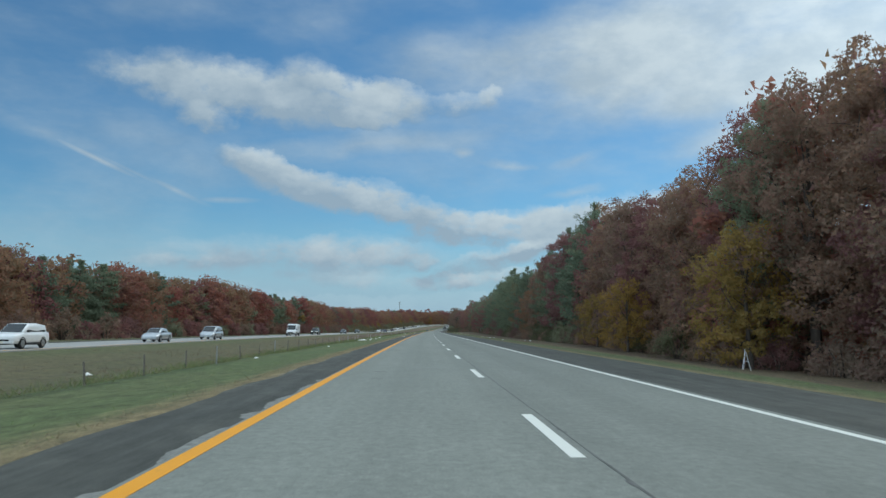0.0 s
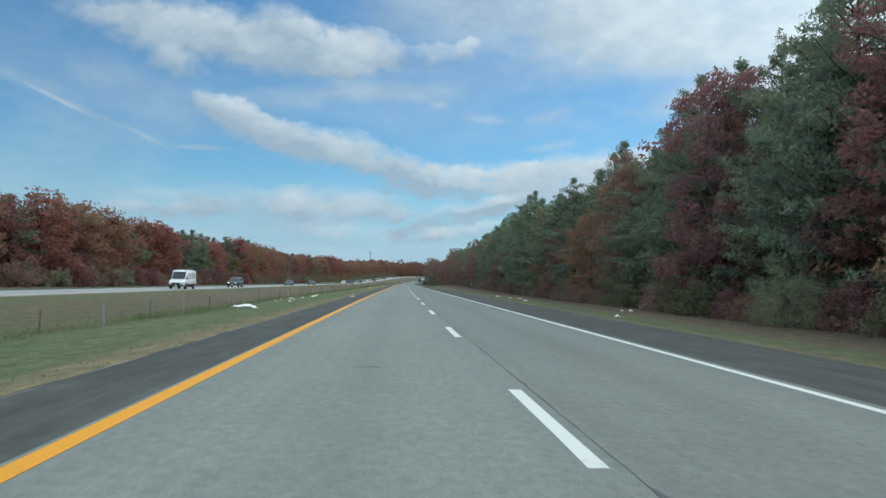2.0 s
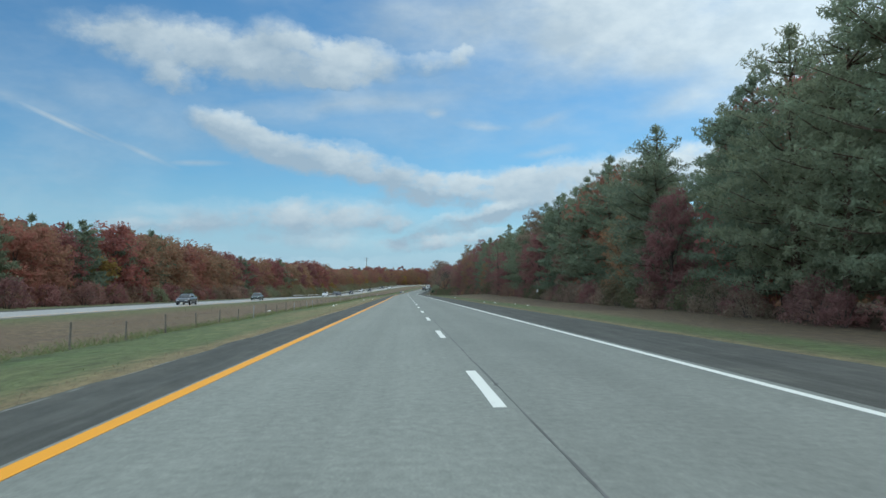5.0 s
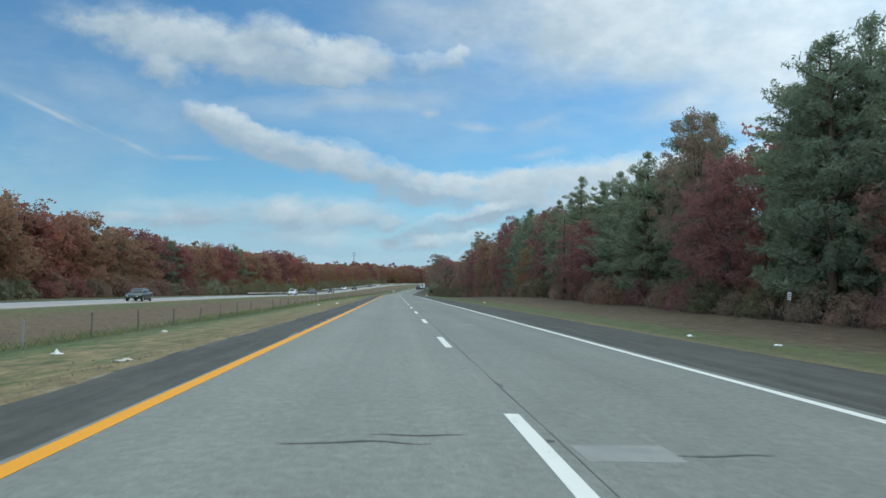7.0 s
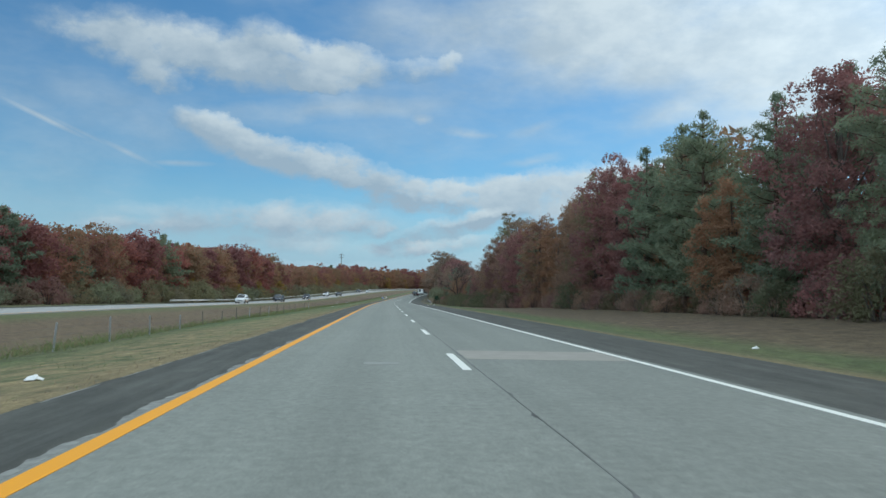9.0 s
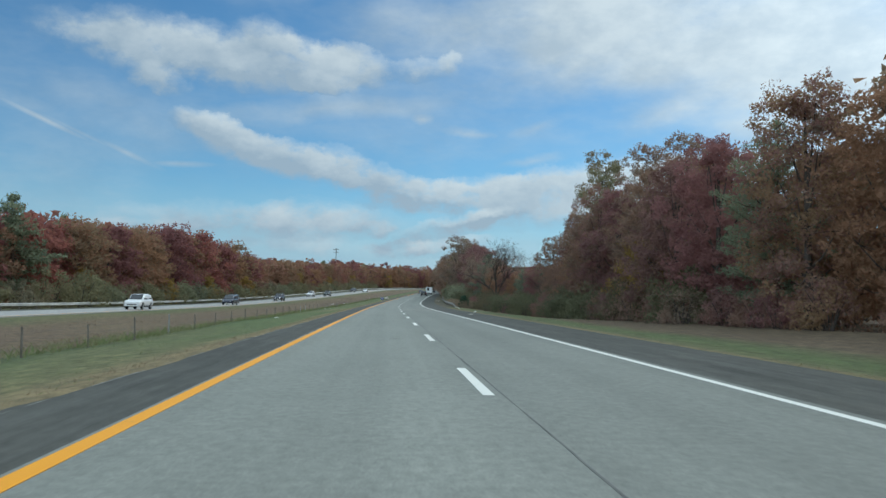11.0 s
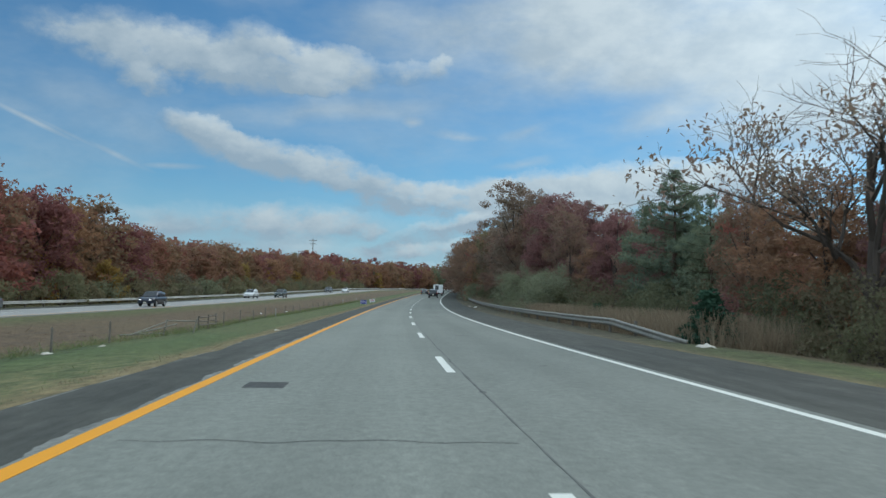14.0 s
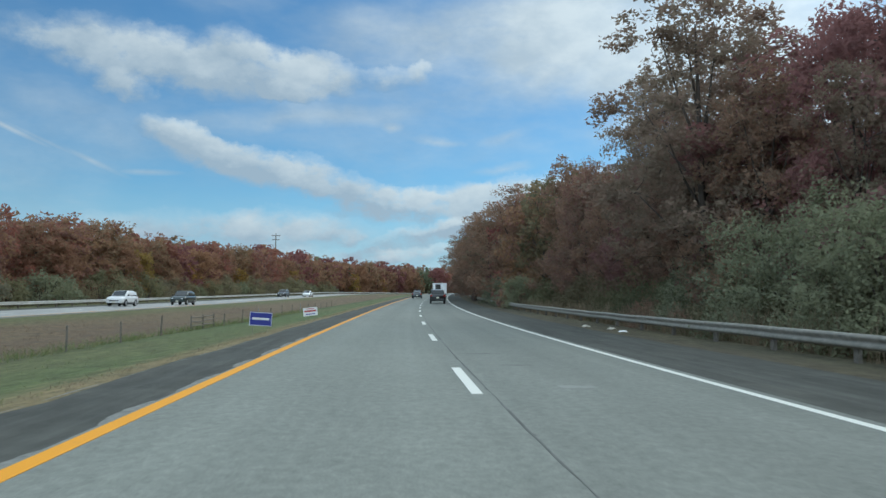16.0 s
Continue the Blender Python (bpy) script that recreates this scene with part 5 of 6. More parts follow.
for s, lat, k in ((512, 15.2, 0.9), (519, 15.6, 1.0), (527, 15.6, 0.95), (533, 15.6, 1.1), (539, 15.8, 1.12), (547, 16.0, 0.85), (590, 13.6, 0.8), (600, 13.4, 0.8), (612, 13.2, 0.85)):
    bush(BIG_SHRUB[int(rng.integers(2))], s, lat, k, "large grey-green shrub behind the guard rail")
for s, lat, k in ((475.7, 13.6, 0.95), (494, 14.4, 0.7)):
    stand("cedar_bush", CEDAR, on_ground(s, lat, 0, 0.05), (k * 1.15, k * 1.15, k * 0.72), "small dark green cedar beside the guard rail", "shrub", "roadside shrubs", ("stem", "foliage"))
bush(BIG_SHRUB[0], 101, 19.4, 0.56, "leafy yellow-green shrub before the wood's edge")
low = []
s = 75.0
while s < 800:
    k = float(rng.uniform(1.0, 1.6)) * (1.0 if s < 400 else 1.3)
    low.append((LOW_SHRUBS[int(rng.integers(4))] if s < 400 else LOW_SHRUBS[0] if rng.random() < 0.3 else TAN_SHRUBS[int(rng.integers(3))], on_ground(s, -41.5 + float(rng.uniform(-1.0, 1.0)) + (3.2 if 440 < s < 590 else 1.0), float(rng.uniform(0, 360)), 0.05) @ Matrix.Diagonal((k, k, k, 1))))
    s += float(rng.uniform(4.0, 6.5))
joined("undergrowth", low, "brown and olive undergrowth along the wood across the road", "undergrowth")


def blades(name, spots, tall, mat, label, category, per=5, width=0.02, spread=0.12):
    """Upright blades in small tufts."""
    base = np.array([tuple(place(s, lat, height_off(lat, s) - 0.03)) for s, lat in spots])
    n = len(base) * per
    p = np.repeat(base, per, axis=0) + rng.normal(scale=(spread, spread, 0), size=(n, 3))
    h = tall * rng.uniform(0.45, 1.2, (n, 1))
    lean = rng.normal(scale=0.28 if tall > 0.5 else 0.8, size=(n, 3)) * h
    lean[:, 2] = 0
    a = rng.uniform(0, math.pi, n)
    side = np.stack([np.cos(a), np.sin(a), np.zeros(n)], 1) * width
    v = np.empty((n, 4, 3))
    v[:, 0], v[:, 1] = p - side, p + side
    v[:, 2] = p + side * 0.35 + lean + np.array([0, 0, 1]) * h
    v[:, 3] = p - side * 0.35 + lean + np.array([0, 0, 1]) * h
    o = np.arange(n)[:, None] * 4
    return tagged(new(name, leaf_mesh(name, v.reshape(-1, 3), np.concatenate([o, o + 1, o + 2, o + 3], 1), mat)), label, category, kind="stuff")


rng = np.random.default_rng(106)
spots = [(rng.uniform(500, 640), rng.uniform(13.0, 14.6)) for _ in range(500)] + [(rng.uniform(474, 512), rng.uniform(12.9, 16.0)) for _ in range(1900)]
blades("tall_grass", spots, 1.10, DRY_GRASS, "tall straw-coloured dry grass behind the guard rail", "grass", 9, 0.014, 0.22)
spots = [(rng.uniform(5, 600), -1.6 - 6.0 * rng.random() ** 1.5) for _ in range(4200)] + [(rng.uniform(10, 466), 10.35 + 4.0 * rng.random() ** 1.5) for _ in range(3600)]
blades("verge_grass", spots, 0.055, TURF, "short green and straw-coloured verge grass", "grass", 3, 0.008, 0.2)
spots = [(rng.uniform(5, 600), -1.55 - 0.55 * rng.random()) for _ in range(5000)] + [(rng.uniform(10, 462), 10.3 + 0.5 * rng.random()) for _ in range(3500)]
blades("edge_grass", spots, 0.06, DRY_GRASS, "dry straw grass along the shoulder's edge", "grass", 5, 0.006, 0.16)
spots = [(rng.uniform(8, 600), -7.9 + float(rng.normal(scale=0.28))) for _ in range(5200)]
blades("fence_grass", spots, 0.30, TURF, "longer green grass left unmown along the fence", "grass", 5, 0.012, 0.16)
spots = [(rng.uniform(20, 620), rng.uniform(-22.5, -8.2)) for _ in range(5000)]
blades("meadow_grass", spots, 0.14, MEADOW, "unmown straw-brown median grass", "grass", 5, 0.01, 0.3)

# ---- fence in the median ----
rng = np.random.default_rng(107)
def fence_run(s0, s1, lat, spacing, pale, rails, label):
    fence = tagged(new("fence"), label, "fence", "median fence")
    posts = []
    s = s0
    while s <= s1 + 0.01:
        posts.append(s)
        s += spacing
    for s in posts:
        g = place(s, lat, height_off(lat))
        bm = bmesh.new()
        tall = 0.76 + float(rng.uniform(-0.08, 0.10))
        tip = Vector((float(rng.normal(0, 0.03)), float(rng.normal(0, 0.03)), tall))
        rod(bm, (0, 0, -0.25), tip, 0.036, 0.032, 8)
        rod(bm, tip - Vector((0, 0, 0.02)), tip + Vector((0, 0, 0.03)), 0.038, 0.02, 8)
        p = part("post", bm, PALE_POST if rng.random() < pale else OLD_POST, fence)
        p.location = g
    def wire(h, mat, r, nm, sag=0.03):
        chunks = []
        for a, b in zip(posts, posts[1:]):
            m = place((a + b) / 2, lat, height_off(lat) + h - sag)
            chunks.append(tube([tuple(place(a, lat, height_off(lat) + h)), tuple(m), tuple(place(b, lat, height_off(lat) + h))], [r, r, r], 4))
        v, f = join(chunks)
        child(new(nm, mesh_of(nm, v, f, mat)), fence)
    if rails:
        for a, b in zip(posts, posts[1:]):
            for h in (0.25, 0.45, 0.66):
                bm = bmesh.new()
                p, q = place(a, lat, height_off(lat) + h), place(b, lat, height_off(lat) + h + float(rng.uniform(-0.08, 0.02)))
                rod(bm, p, q, 0.035, 0.03, 6)
                part("rail", bm, RAIL_WOOD, fence)
    else:
        for h in (0.22, 0.44, 0.66):
            wire(h, WIRE, 0.004, "wire")
    return fence


S = 13.0
for n_posts, gap, rails, pale in ((5, 4.8, False, 0.5), (12, 4.8, False, 0.2), (10, 4.8, False, 0.4), (14, 4.8, False, 0.15), (12, 4.8, False, 0.2), (14, 4.8, False, 0.55), (12, 4.8, False, 0.3), (19, 4.8, False, 0.15), (3, 1.9, True, 0.0), (12, 4.6, False, 0.1), (3, 2.2, True, 0.0), (12, 4.8, False, 0.1)):
    e = S + gap * (n_posts - 1)
    fence_run(S, e, -7.6, gap, pale, rails, "short split-rail section of dark weathered timber in the median" if rails else "low post-and-wire fence with leaning weathered posts in the median grass")
    S = e + gap
    if n_posts == 19:
        S = 491.4


def fallen_rails(s, lat):
    heap = tagged(new("fence_wreck"), "broken fence section leaning and collapsed in the median grass", "fence", "median fence")
    heap.matrix_world = on_ground(s, lat)
    for nm, a, b, r in (("post", (0.0, 0.4, -0.2), (0.18, 0.55, 0.72), 0.035), ("post", (0.9, 2.2, -0.2), (1.1, 2.3, 0.74), 0.035), ("rail", (-0.9, -1.4, 0.05), (0.16, 0.5, 0.62), 0.032),
                        ("rail", (-1.0, -1.2, 0.03), (0.5, 1.0, 0.5), 0.03), ("rail", (-1.5, -0.8, 0.04), (0.1, 0.2, 0.10), 0.03), ("rail", (0.1, 0.5, 0.66), (1.05, 2.25, 0.6), 0.03)):
        bm = bmesh.new()
        rod(bm, a, b, r, r * 0.9, 6)
        part(nm, bm, GREY_TIMBER, heap)


fallen_rails(485.6, -7.9)

# ---- guard rails ----
def guard_rail(s0, s1, lat, base, label, turned=1, sunk=True, steel=GALVANISED):
    rail = tagged(new("guard_rail"), label, "guard rail", "roadside guard rails")
    prof = [(0.0, 0.16), (0.05, 0.13), (0.08, 0.09), (0.03, 0.04), (0.0, 0.0), (0.03, -0.04), (0.08, -0.09), (0.05, -0.13), (0.0, -0.16)]
    n = int((s1 - s0) / 1.0)
    verts, faces = [], []
    for i in range(n + 1):
        s = s0 + (s1 - s0) * i / n
        h = 0.53 - (0.50 * max(0, 1 - (s - s0) / 9.0) if sunk else 0) + 0.02 * noise.noise((s * 0.3, lat, 0))
        for off, z in prof:
            verts.append(place(s, lat - turned * off, base + h + z))
    w = len(prof)
    for i in range(n):
        for k in range(w - 1):
            faces.append((i * w + k, i * w + k + 1, (i + 1) * w + k + 1, (i + 1) * w + k))
    beam = child(new("beam", mesh_of("beam", verts, faces, steel, smooth=True)), rail)
    sol = beam.modifiers.new("thick", "SOLIDIFY")
    sol.thickness = 0.006
    s = s0 + (6 if sunk else 1.0)
    while s < s1:
        bm = bmesh.new()
        box(bm, -0.05, 0.05, -0.09, 0.09, -0.9, 0.66, 0.008)
        p = part("post", bm, OLD_POST, rail)
        q = place(s, lat + turned * 0.12, base)
        p.matrix_basis = pose(q.x, q.y, q.z, 0, 0, heading(s))
        s += 3.81
    return rail


guard_rail(474.5, 700, 12.35, -0.12, "galvanised W-beam guard rail with its end sunk to the ground")
guard_rail(430, 900, -35.4, -0.6, "bright galvanised W-beam guard rail beyond the opposite carriageway", -1, False, FAR_RAIL)


# ---- signs, stand, pole ----
def bars(parent, rows, mat, y, name="lettering"):
    for x0, x1, z0, z1 in rows:
        bm = bmesh.new()
        box(bm, x0, x1, y - 0.003, y, z0, z1)
        part(name, bm, mat, parent)


def yard_sign(s, lat, turn, tilt, w, h, board_mat, label, rows, rim=None):
    sign = tagged(new("yard_sign"), label, "sign", "yard signs")
    q = place(s, lat, height_off(lat, s))
    sign.matrix_world = pose(q.x, q.y, q.z, 0, tilt, heading(s) + turn)
    bm = bmesh.new()
    box(bm, -w / 2, w / 2, -0.008, 0.008, 0.28, 0.28 + h, 0.002)
    board = part("board", bm, board_mat, sign)
    for x in (-w * 0.32, w * 0.32):
        bm = bmesh.new()
        rod(bm, (x, 0.014, -0.2), (x, 0.014, 0.28 + h * 0.8), 0.005, None, 6)
        part("wire_stake", bm, GALVANISED, sign)
    for mat, rr in rows:
        bars(board, [(x0 * w, x1 * w, 0.28 + z0 * h, 0.28 + z1 * h) for x0, x1, z0, z1 in rr], mat, -0.0085)
    return sign


yard_sign(540.3, -2.05, 8, 3, 0.74, 0.46, SIGN_BLUE, "blue printed yard sign with a white border in the median grass",
          [(SIGN_WHITE, [(-0.49, 0.49, 0.95, 0.985), (-0.49, 0.49, 0.015, 0.05), (-0.49, -0.47, 0.05, 0.95), (0.47, 0.49, 0.05, 0.95), (-0.38, 0.38, 0.44, 0.60)])])
yard_sign(551.9, -1.75, -6, -7, 0.70, 0.40, SIGN_WHITE, "white yard sign with a red band, leaning in the median grass",
          [(SIGN_RED, [(-0.40, 0.42, 0.48, 0.68), (-0.3, 0.30, 0.82, 0.90)]), (SIGN_BLUE, [(-0.34, 0.34, 0.16, 0.26)])])


def marker_post(s, lat):
    m = tagged(new("marker_sign"), "small white roadside marker on a thin leaning post", "sign")
    q = place(s, lat, height_off(lat, s))
    m.matrix_world = pose(q.x, q.y, q.z, 0, 4, heading(s)) @ Matrix.Diagonal((0.85, 0.85, 0.85, 1))
    bm = bmesh.new()
    rod(bm, (0, 0, -0.3), (0, 0, 1.55), 0.022, 0.02, 6)
    part("post", bm, OLD_POST, m)
    bm = bmesh.new()
    box(bm, -0.09, 0.09, -0.03, -0.018, 1.18, 1.56, 0.004)
    board = part("plate", bm, WHITE_STEEL, m, "white reflective plate")
    bars(board, [(-0.06, 0.06, 1.44, 1.49), (-0.06, 0.06, 1.34, 1.39), (-0.06, 0.06, 1.24, 1.29)], BLACK_TRIM, -0.031)


marker_post(258.5, 19.1)


def sign_stand(s, lat):
    m = tagged(new("sign_stand"), "empty white folding roadwork sign stand on the verge", "stand")
    q = place(s, lat, height_off(lat, s))
    m.matrix_world = pose(q.x, q.y, q.z, 0, 0, heading(s)) @ Matrix.Diagonal((0.8, 0.8, 0.8, 1))
    for nm, a, b in (("leg", (-0.27, -0.10, 0.0), (-0.03, 0, 1.10)), ("leg", (0.27, -0.10, 0.0), (0.03, 0, 1.10)), ("leg", (0.0, 0.35, 0.0), (0, 0.02, 1.05)), ("mast", (-0.02, 0, 1.06), (-0.05, 0, 1.28)), ("brace", (-0.14, -0.05, 0.55), (0.14, -0.05, 0.55))):
        bm = bmesh.new()
        rod(bm, a, b, 0.02, 0.018, 6)
        part(nm, bm, WHITE_STEEL, m)


sign_stand(42.2, 17.9)


def utility_pole(s, lat, tall):
    m = tagged(new("utility_pole"), "tall wooden utility pole with crossarms above the far wood", "pole")
    m.matrix_world = on_ground(s, lat, 10)
    bm = bmesh.new()
    rod(bm, (0, 0, -1), (0, 0, tall), 0.32, 0.2, 8)
    part("shaft", bm, RAIL_WOOD, m)
    for z, w in ((tall - 0.9, 1.9), (tall - 2.6, 1.6)):
        bm = bmesh.new()
        box(bm, -w, w, -0.1, 0.1, z - 0.12, z + 0.12, 0.02)
        arm = part("crossarm", bm, RAIL_WOOD, m)
        for x in (-w * 0.9, -w * 0.4, w * 0.4, w * 0.9):
            bm = bmesh.new()
            rod(bm, (x, 0, z + 0.12), (x, 0, z + 0.36), 0.07, 0.05, 6)
            part("insulator", bm, GALVANISED, arm)


utility_pole(826, -74.7, 22.0)


# ---- litter on the verges ----
rng = np.random.default_rng(108)
def scrap(s, lat, w, d, h, mat, label):
    """A crumpled sheet: a bent grid with thickness."""
    nx, ny = 7, 6
    ph = float(rng.uniform(0, 100))
    verts, faces = [], []
    for side in (0, 1):
        for j in range(ny):
            for i in range(nx):
                u, v = i / (nx - 1) - 0.5, j / (ny - 1) - 0.5
                r = 1 + 0.35 * noise.noise((u * 3, v * 3, ph))
                z = h * max(0.08, (0.55 + 0.8 * noise.noise((u * 4 + ph, v * 4, ph))) * (1 - 2.2 * (u * u + v * v))) - side * 0.012
                verts.append((u * w * r, v * d * r, z))
    o = nx * ny
    for j in range(ny - 1):
        for i in range(nx - 1):
            a = j * nx + i
            faces += [(a, a + 1, a + nx + 1, a + nx), (o + a, o + a + nx, o + a + nx + 1, o + a + 1)]
    ring = [i for i in range(nx)] + [j * nx + nx - 1 for j in range(1, ny)] + [(ny - 1) * nx + i for i in range(nx - 2, -1, -1)] + [j * nx for j in range(ny - 2, 0, -1)]
    for a, b in zip(ring, ring[1:] + ring[:1]):
        faces.append((b, a, o + a, o + b))
    ob = new("litter", mesh_of("litter", verts, faces, mat, smooth=True))
    ob.matrix_world = on_ground(s, lat, float(rng.uniform(0, 360)), -0.01)
    return tagged(ob, label, "litter", "roadside litter")


MEDIAN_LITTER_SOUTH = [
    (38.0, -12.0, 0.35, 0.3, 0.2, 0), (46.0, -6.6, 0.3, 0.25, 0.12, 0), (72.0, -6.0, 0.2, 0.2, 0.1, 0), (107.8, -5.0, 0.3, 0.2, 0.1, 0), (112.1, -6.4, 1.3, 0.6, 0.22, 0),
    (122.0, -5.2, 0.25, 0.2, 0.1, 0), (124.5, -6.6, 0.3, 0.25, 0.1, 0), (124.6, -1.1, 0.7, 0.18, 0.10, 1), (127.0, -5.6, 0.3, 0.25, 0.1, 0), (130.2, -7.0, 0.35, 0.3, 0.12, 0),
    (133.5, -6.7, 0.6, 0.35, 0.16, 0), (134.6, -5.9, 0.3, 0.3, 0.12, 0), (138.5, -1.9, 0.4, 0.2, 0.08, 1), (141.0, -5.8, 0.35, 0.3, 0.14, 0), (146.5, -6.2, 0.35, 0.3, 0.12, 0),
    (151.0, -6.5, 0.4, 0.3, 0.14, 0),
]
MEDIAN_LITTER_NORTH = [
    (240.0, -2.1, 0.3, 0.2, 0.06, 1), (244.0, -4.9, 0.25, 0.2, 0.14, 0), (252.0, -13.0, 0.5, 0.3, 0.15, 0), (254.0, -5.5, 0.25, 0.2, 0.12, 1), (300.0, -4.6, 0.25, 0.2, 0.08, 0),
    (304.0, -3.2, 0.25, 0.2, 0.12, 0), (417.0, -6.2, 0.35, 0.2, 0.06, 0), (455.0, -12.0, 0.25, 0.2, 0.08, 1), (473.0, -7.4, 0.35, 0.25, 0.1, 1), (476.0, -6.9, 0.3, 0.2, 0.1, 1),
    (480.0, -1.8, 0.32, 0.2, 0.05, 1), (539.0, -13.5, 0.4, 0.3, 0.15, 0), (541.0, -11.0, 0.45, 0.25, 0.10, 0),
]
VERGE_LITTER_SOUTH = [
    (18.5, 10.9, 0.25, 0.2, 0.08, 0), (101.0, 11.8, 0.2, 0.2, 0.1, 0), (117.0, 16.6, 0.25, 0.2, 0.1, 0), (118.1, 17.5, 0.35, 0.3, 0.16, 0), (131.0, 12.6, 0.3, 0.2, 0.1, 0),
    (139.0, 17.0, 0.2, 0.2, 0.1, 1), (144.0, 13.2, 0.2, 0.2, 0.1, 0), (147.0, 14.6, 0.35, 0.3, 0.1, 0), (152.0, 12.9, 0.5, 0.3, 0.08, 0),
]
VERGE_LITTER_NORTH = [
    (232.0, 13.8, 0.35, 0.25, 0.08, 0), (238.5, 13.5, 0.3, 0.2, 0.08, 0), (246.0, 12.4, 0.2, 0.15, 0.08, 0), (250.0, 11.6, 0.2, 0.15, 0.08, 0), (312.0, 12.4, 0.2, 0.15, 0.1, 0),
    (417.5, 9.0, 0.35, 0.15, 0.04, 1), (430.5, 10.8, 0.25, 0.2, 0.12, 0), (457.0, 11.4, 0.2, 0.15, 0.1, 0), (472.9, 12.3, 0.9, 0.5, 0.14, 1), (543.5, 11.2, 0.3, 0.2, 0.12, 0),
    (546.0, 11.4, 0.3, 0.3, 0.16, 1), (548.0, 10.8, 0.35, 0.3, 0.16, 1),
]
for s, lat, w, d, h, tan in MEDIAN_LITTER_SOUTH + MEDIAN_LITTER_NORTH + VERGE_LITTER_SOUTH + VERGE_LITTER_NORTH:
    if -1.5 < lat < 10.3:
        ob = scrap(s, lat, w, d, h, TAN_TRASH if tan else WHITE_TRASH, "flattened pale litter lying on the asphalt shoulder")
        q = place(s, lat, 0.004)
        ob.location = q
    else:
        scrap(s, lat, w, d, h, TAN_TRASH if tan else WHITE_TRASH, "crumpled soiled litter lying in the grass" if tan else "crumpled white plastic litter lying in the grass")


# ---- vehicles ----
def loft(bm, sections):
    """Closed skin over cross sections; a section is a list of points."""
    rings = [[bm.verts.new(p) for p in sec] for sec in sections]
    k = len(rings[0])
    for a, b in zip(rings, rings[1:]):
        for i in range(k):
            bm.faces.new((a[i], a[(i + 1) % k], b[(i + 1) % k], b[i]))
    bm.faces.new(rings[0][::-1])
    bm.faces.new(rings[-1])
    bmesh.ops.recalc_face_normals(bm, faces=bm.faces)
    return bm


def section(y, half, z0, z1, round_top=0.10, tuck=0.06):
    pts = []
    for sx in (1, -1):
        col = [(half - tuck, z0), (half, z0 + (z1 - z0) * 0.35), (half - 0.01, z0 + (z1 - z0) * 0.75), (half - round_top * 0.5, z1 - round_top * 0.25), (half - round_top * 1.6, z1)]
        pts += [(sx * x, y, z) for x, z in (col if sx == 1 else col[::-1])]
    return pts


SHAPES = {
    # length, half width, belt line, stations of the lower body (y, narrowing, bottom, top), roof stations (y, half width, top)
    "sedan": dict(length=4.8, half=0.91, wheel=0.33, axles=(-1.42, 1.38),
                  body=[(-2.40, 0.14, 0.42, 0.72), (-2.30, 0.05, 0.28, 0.94), (-1.6, 0.0, 0.24, 1.02), (-0.8, 0.0, 0.22, 0.97), (0.9, 0.0, 0.22, 0.95), (1.5, 0.02, 0.24, 0.90), (2.2, 0.08, 0.28, 0.74), (2.40, 0.22, 0.38, 0.62)],
                  cabin=[(-1.95, 0.62, 0.98), (-1.15, 0.56, 1.38), (-0.2, 0.58, 1.46), (0.45, 0.58, 1.42), (1.35, 0.68, 0.94)]),
    "suv": dict(length=4.85, half=0.96, wheel=0.37, axles=(-1.42, 1.42),
                body=[(-2.42, 0.10, 0.48, 1.00), (-2.34, 0.03, 0.36, 1.12), (-1.4, 0.0, 0.32, 1.14), (0.8, 0.0, 0.32, 1.10), (1.5, 0.01, 0.34, 1.07), (2.2, 0.05, 0.36, 0.95), (2.42, 0.20, 0.44, 0.80)],
                cabin=[(-2.30, 0.74, 1.12), (-2.0, 0.70, 1.62), (-0.8, 0.70, 1.76), (0.35, 0.68, 1.72), (1.30, 0.76, 1.08)]),
    "minivan": dict(length=5.0, half=0.97, wheel=0.34, axles=(-1.5, 1.5),
                    body=[(-2.50, 0.10, 0.42, 0.95), (-2.42, 0.03, 0.30, 1.05), (-1.4, 0.0, 0.26, 1.06), (0.8, 0.0, 0.26, 1.04), (1.7, 0.02, 0.28, 0.98), (2.3, 0.08, 0.30, 0.82), (2.50, 0.24, 0.40, 0.66)],
                    cabin=[(-2.42, 0.78, 1.05), (-2.2, 0.74, 1.58), (-0.8, 0.74, 1.74), (0.5, 0.72, 1.70), (1.75, 0.78, 0.98)]),
    "van": dict(length=5.9, half=1.03, wheel=0.36, axles=(-1.85, 1.85),
                body=[(-2.95, 0.06, 0.46, 1.20), (-2.88, 0.0, 0.36, 1.26), (-1.0, 0.0, 0.34, 1.28), (1.2, 0.0, 0.34, 1.26), (2.0, 0.02, 0.36, 1.22), (2.72, 0.08, 0.40, 1.06), (2.95, 0.22, 0.48, 0.84)],
                cabin=[(-2.92, 0.94, 1.24), (-2.85, 0.88, 2.42), (-0.4, 0.88, 2.50), (0.85, 0.86, 2.44), (1.15, 0.84, 2.28), (2.05, 0.86, 1.22)]),
}


def cabin_at(cab, y):
    ys = [c[0] for c in cab]
    return float(np.interp(y, ys, [c[1] for c in cab])), float(np.interp(y, ys, [c[2] for c in cab]))


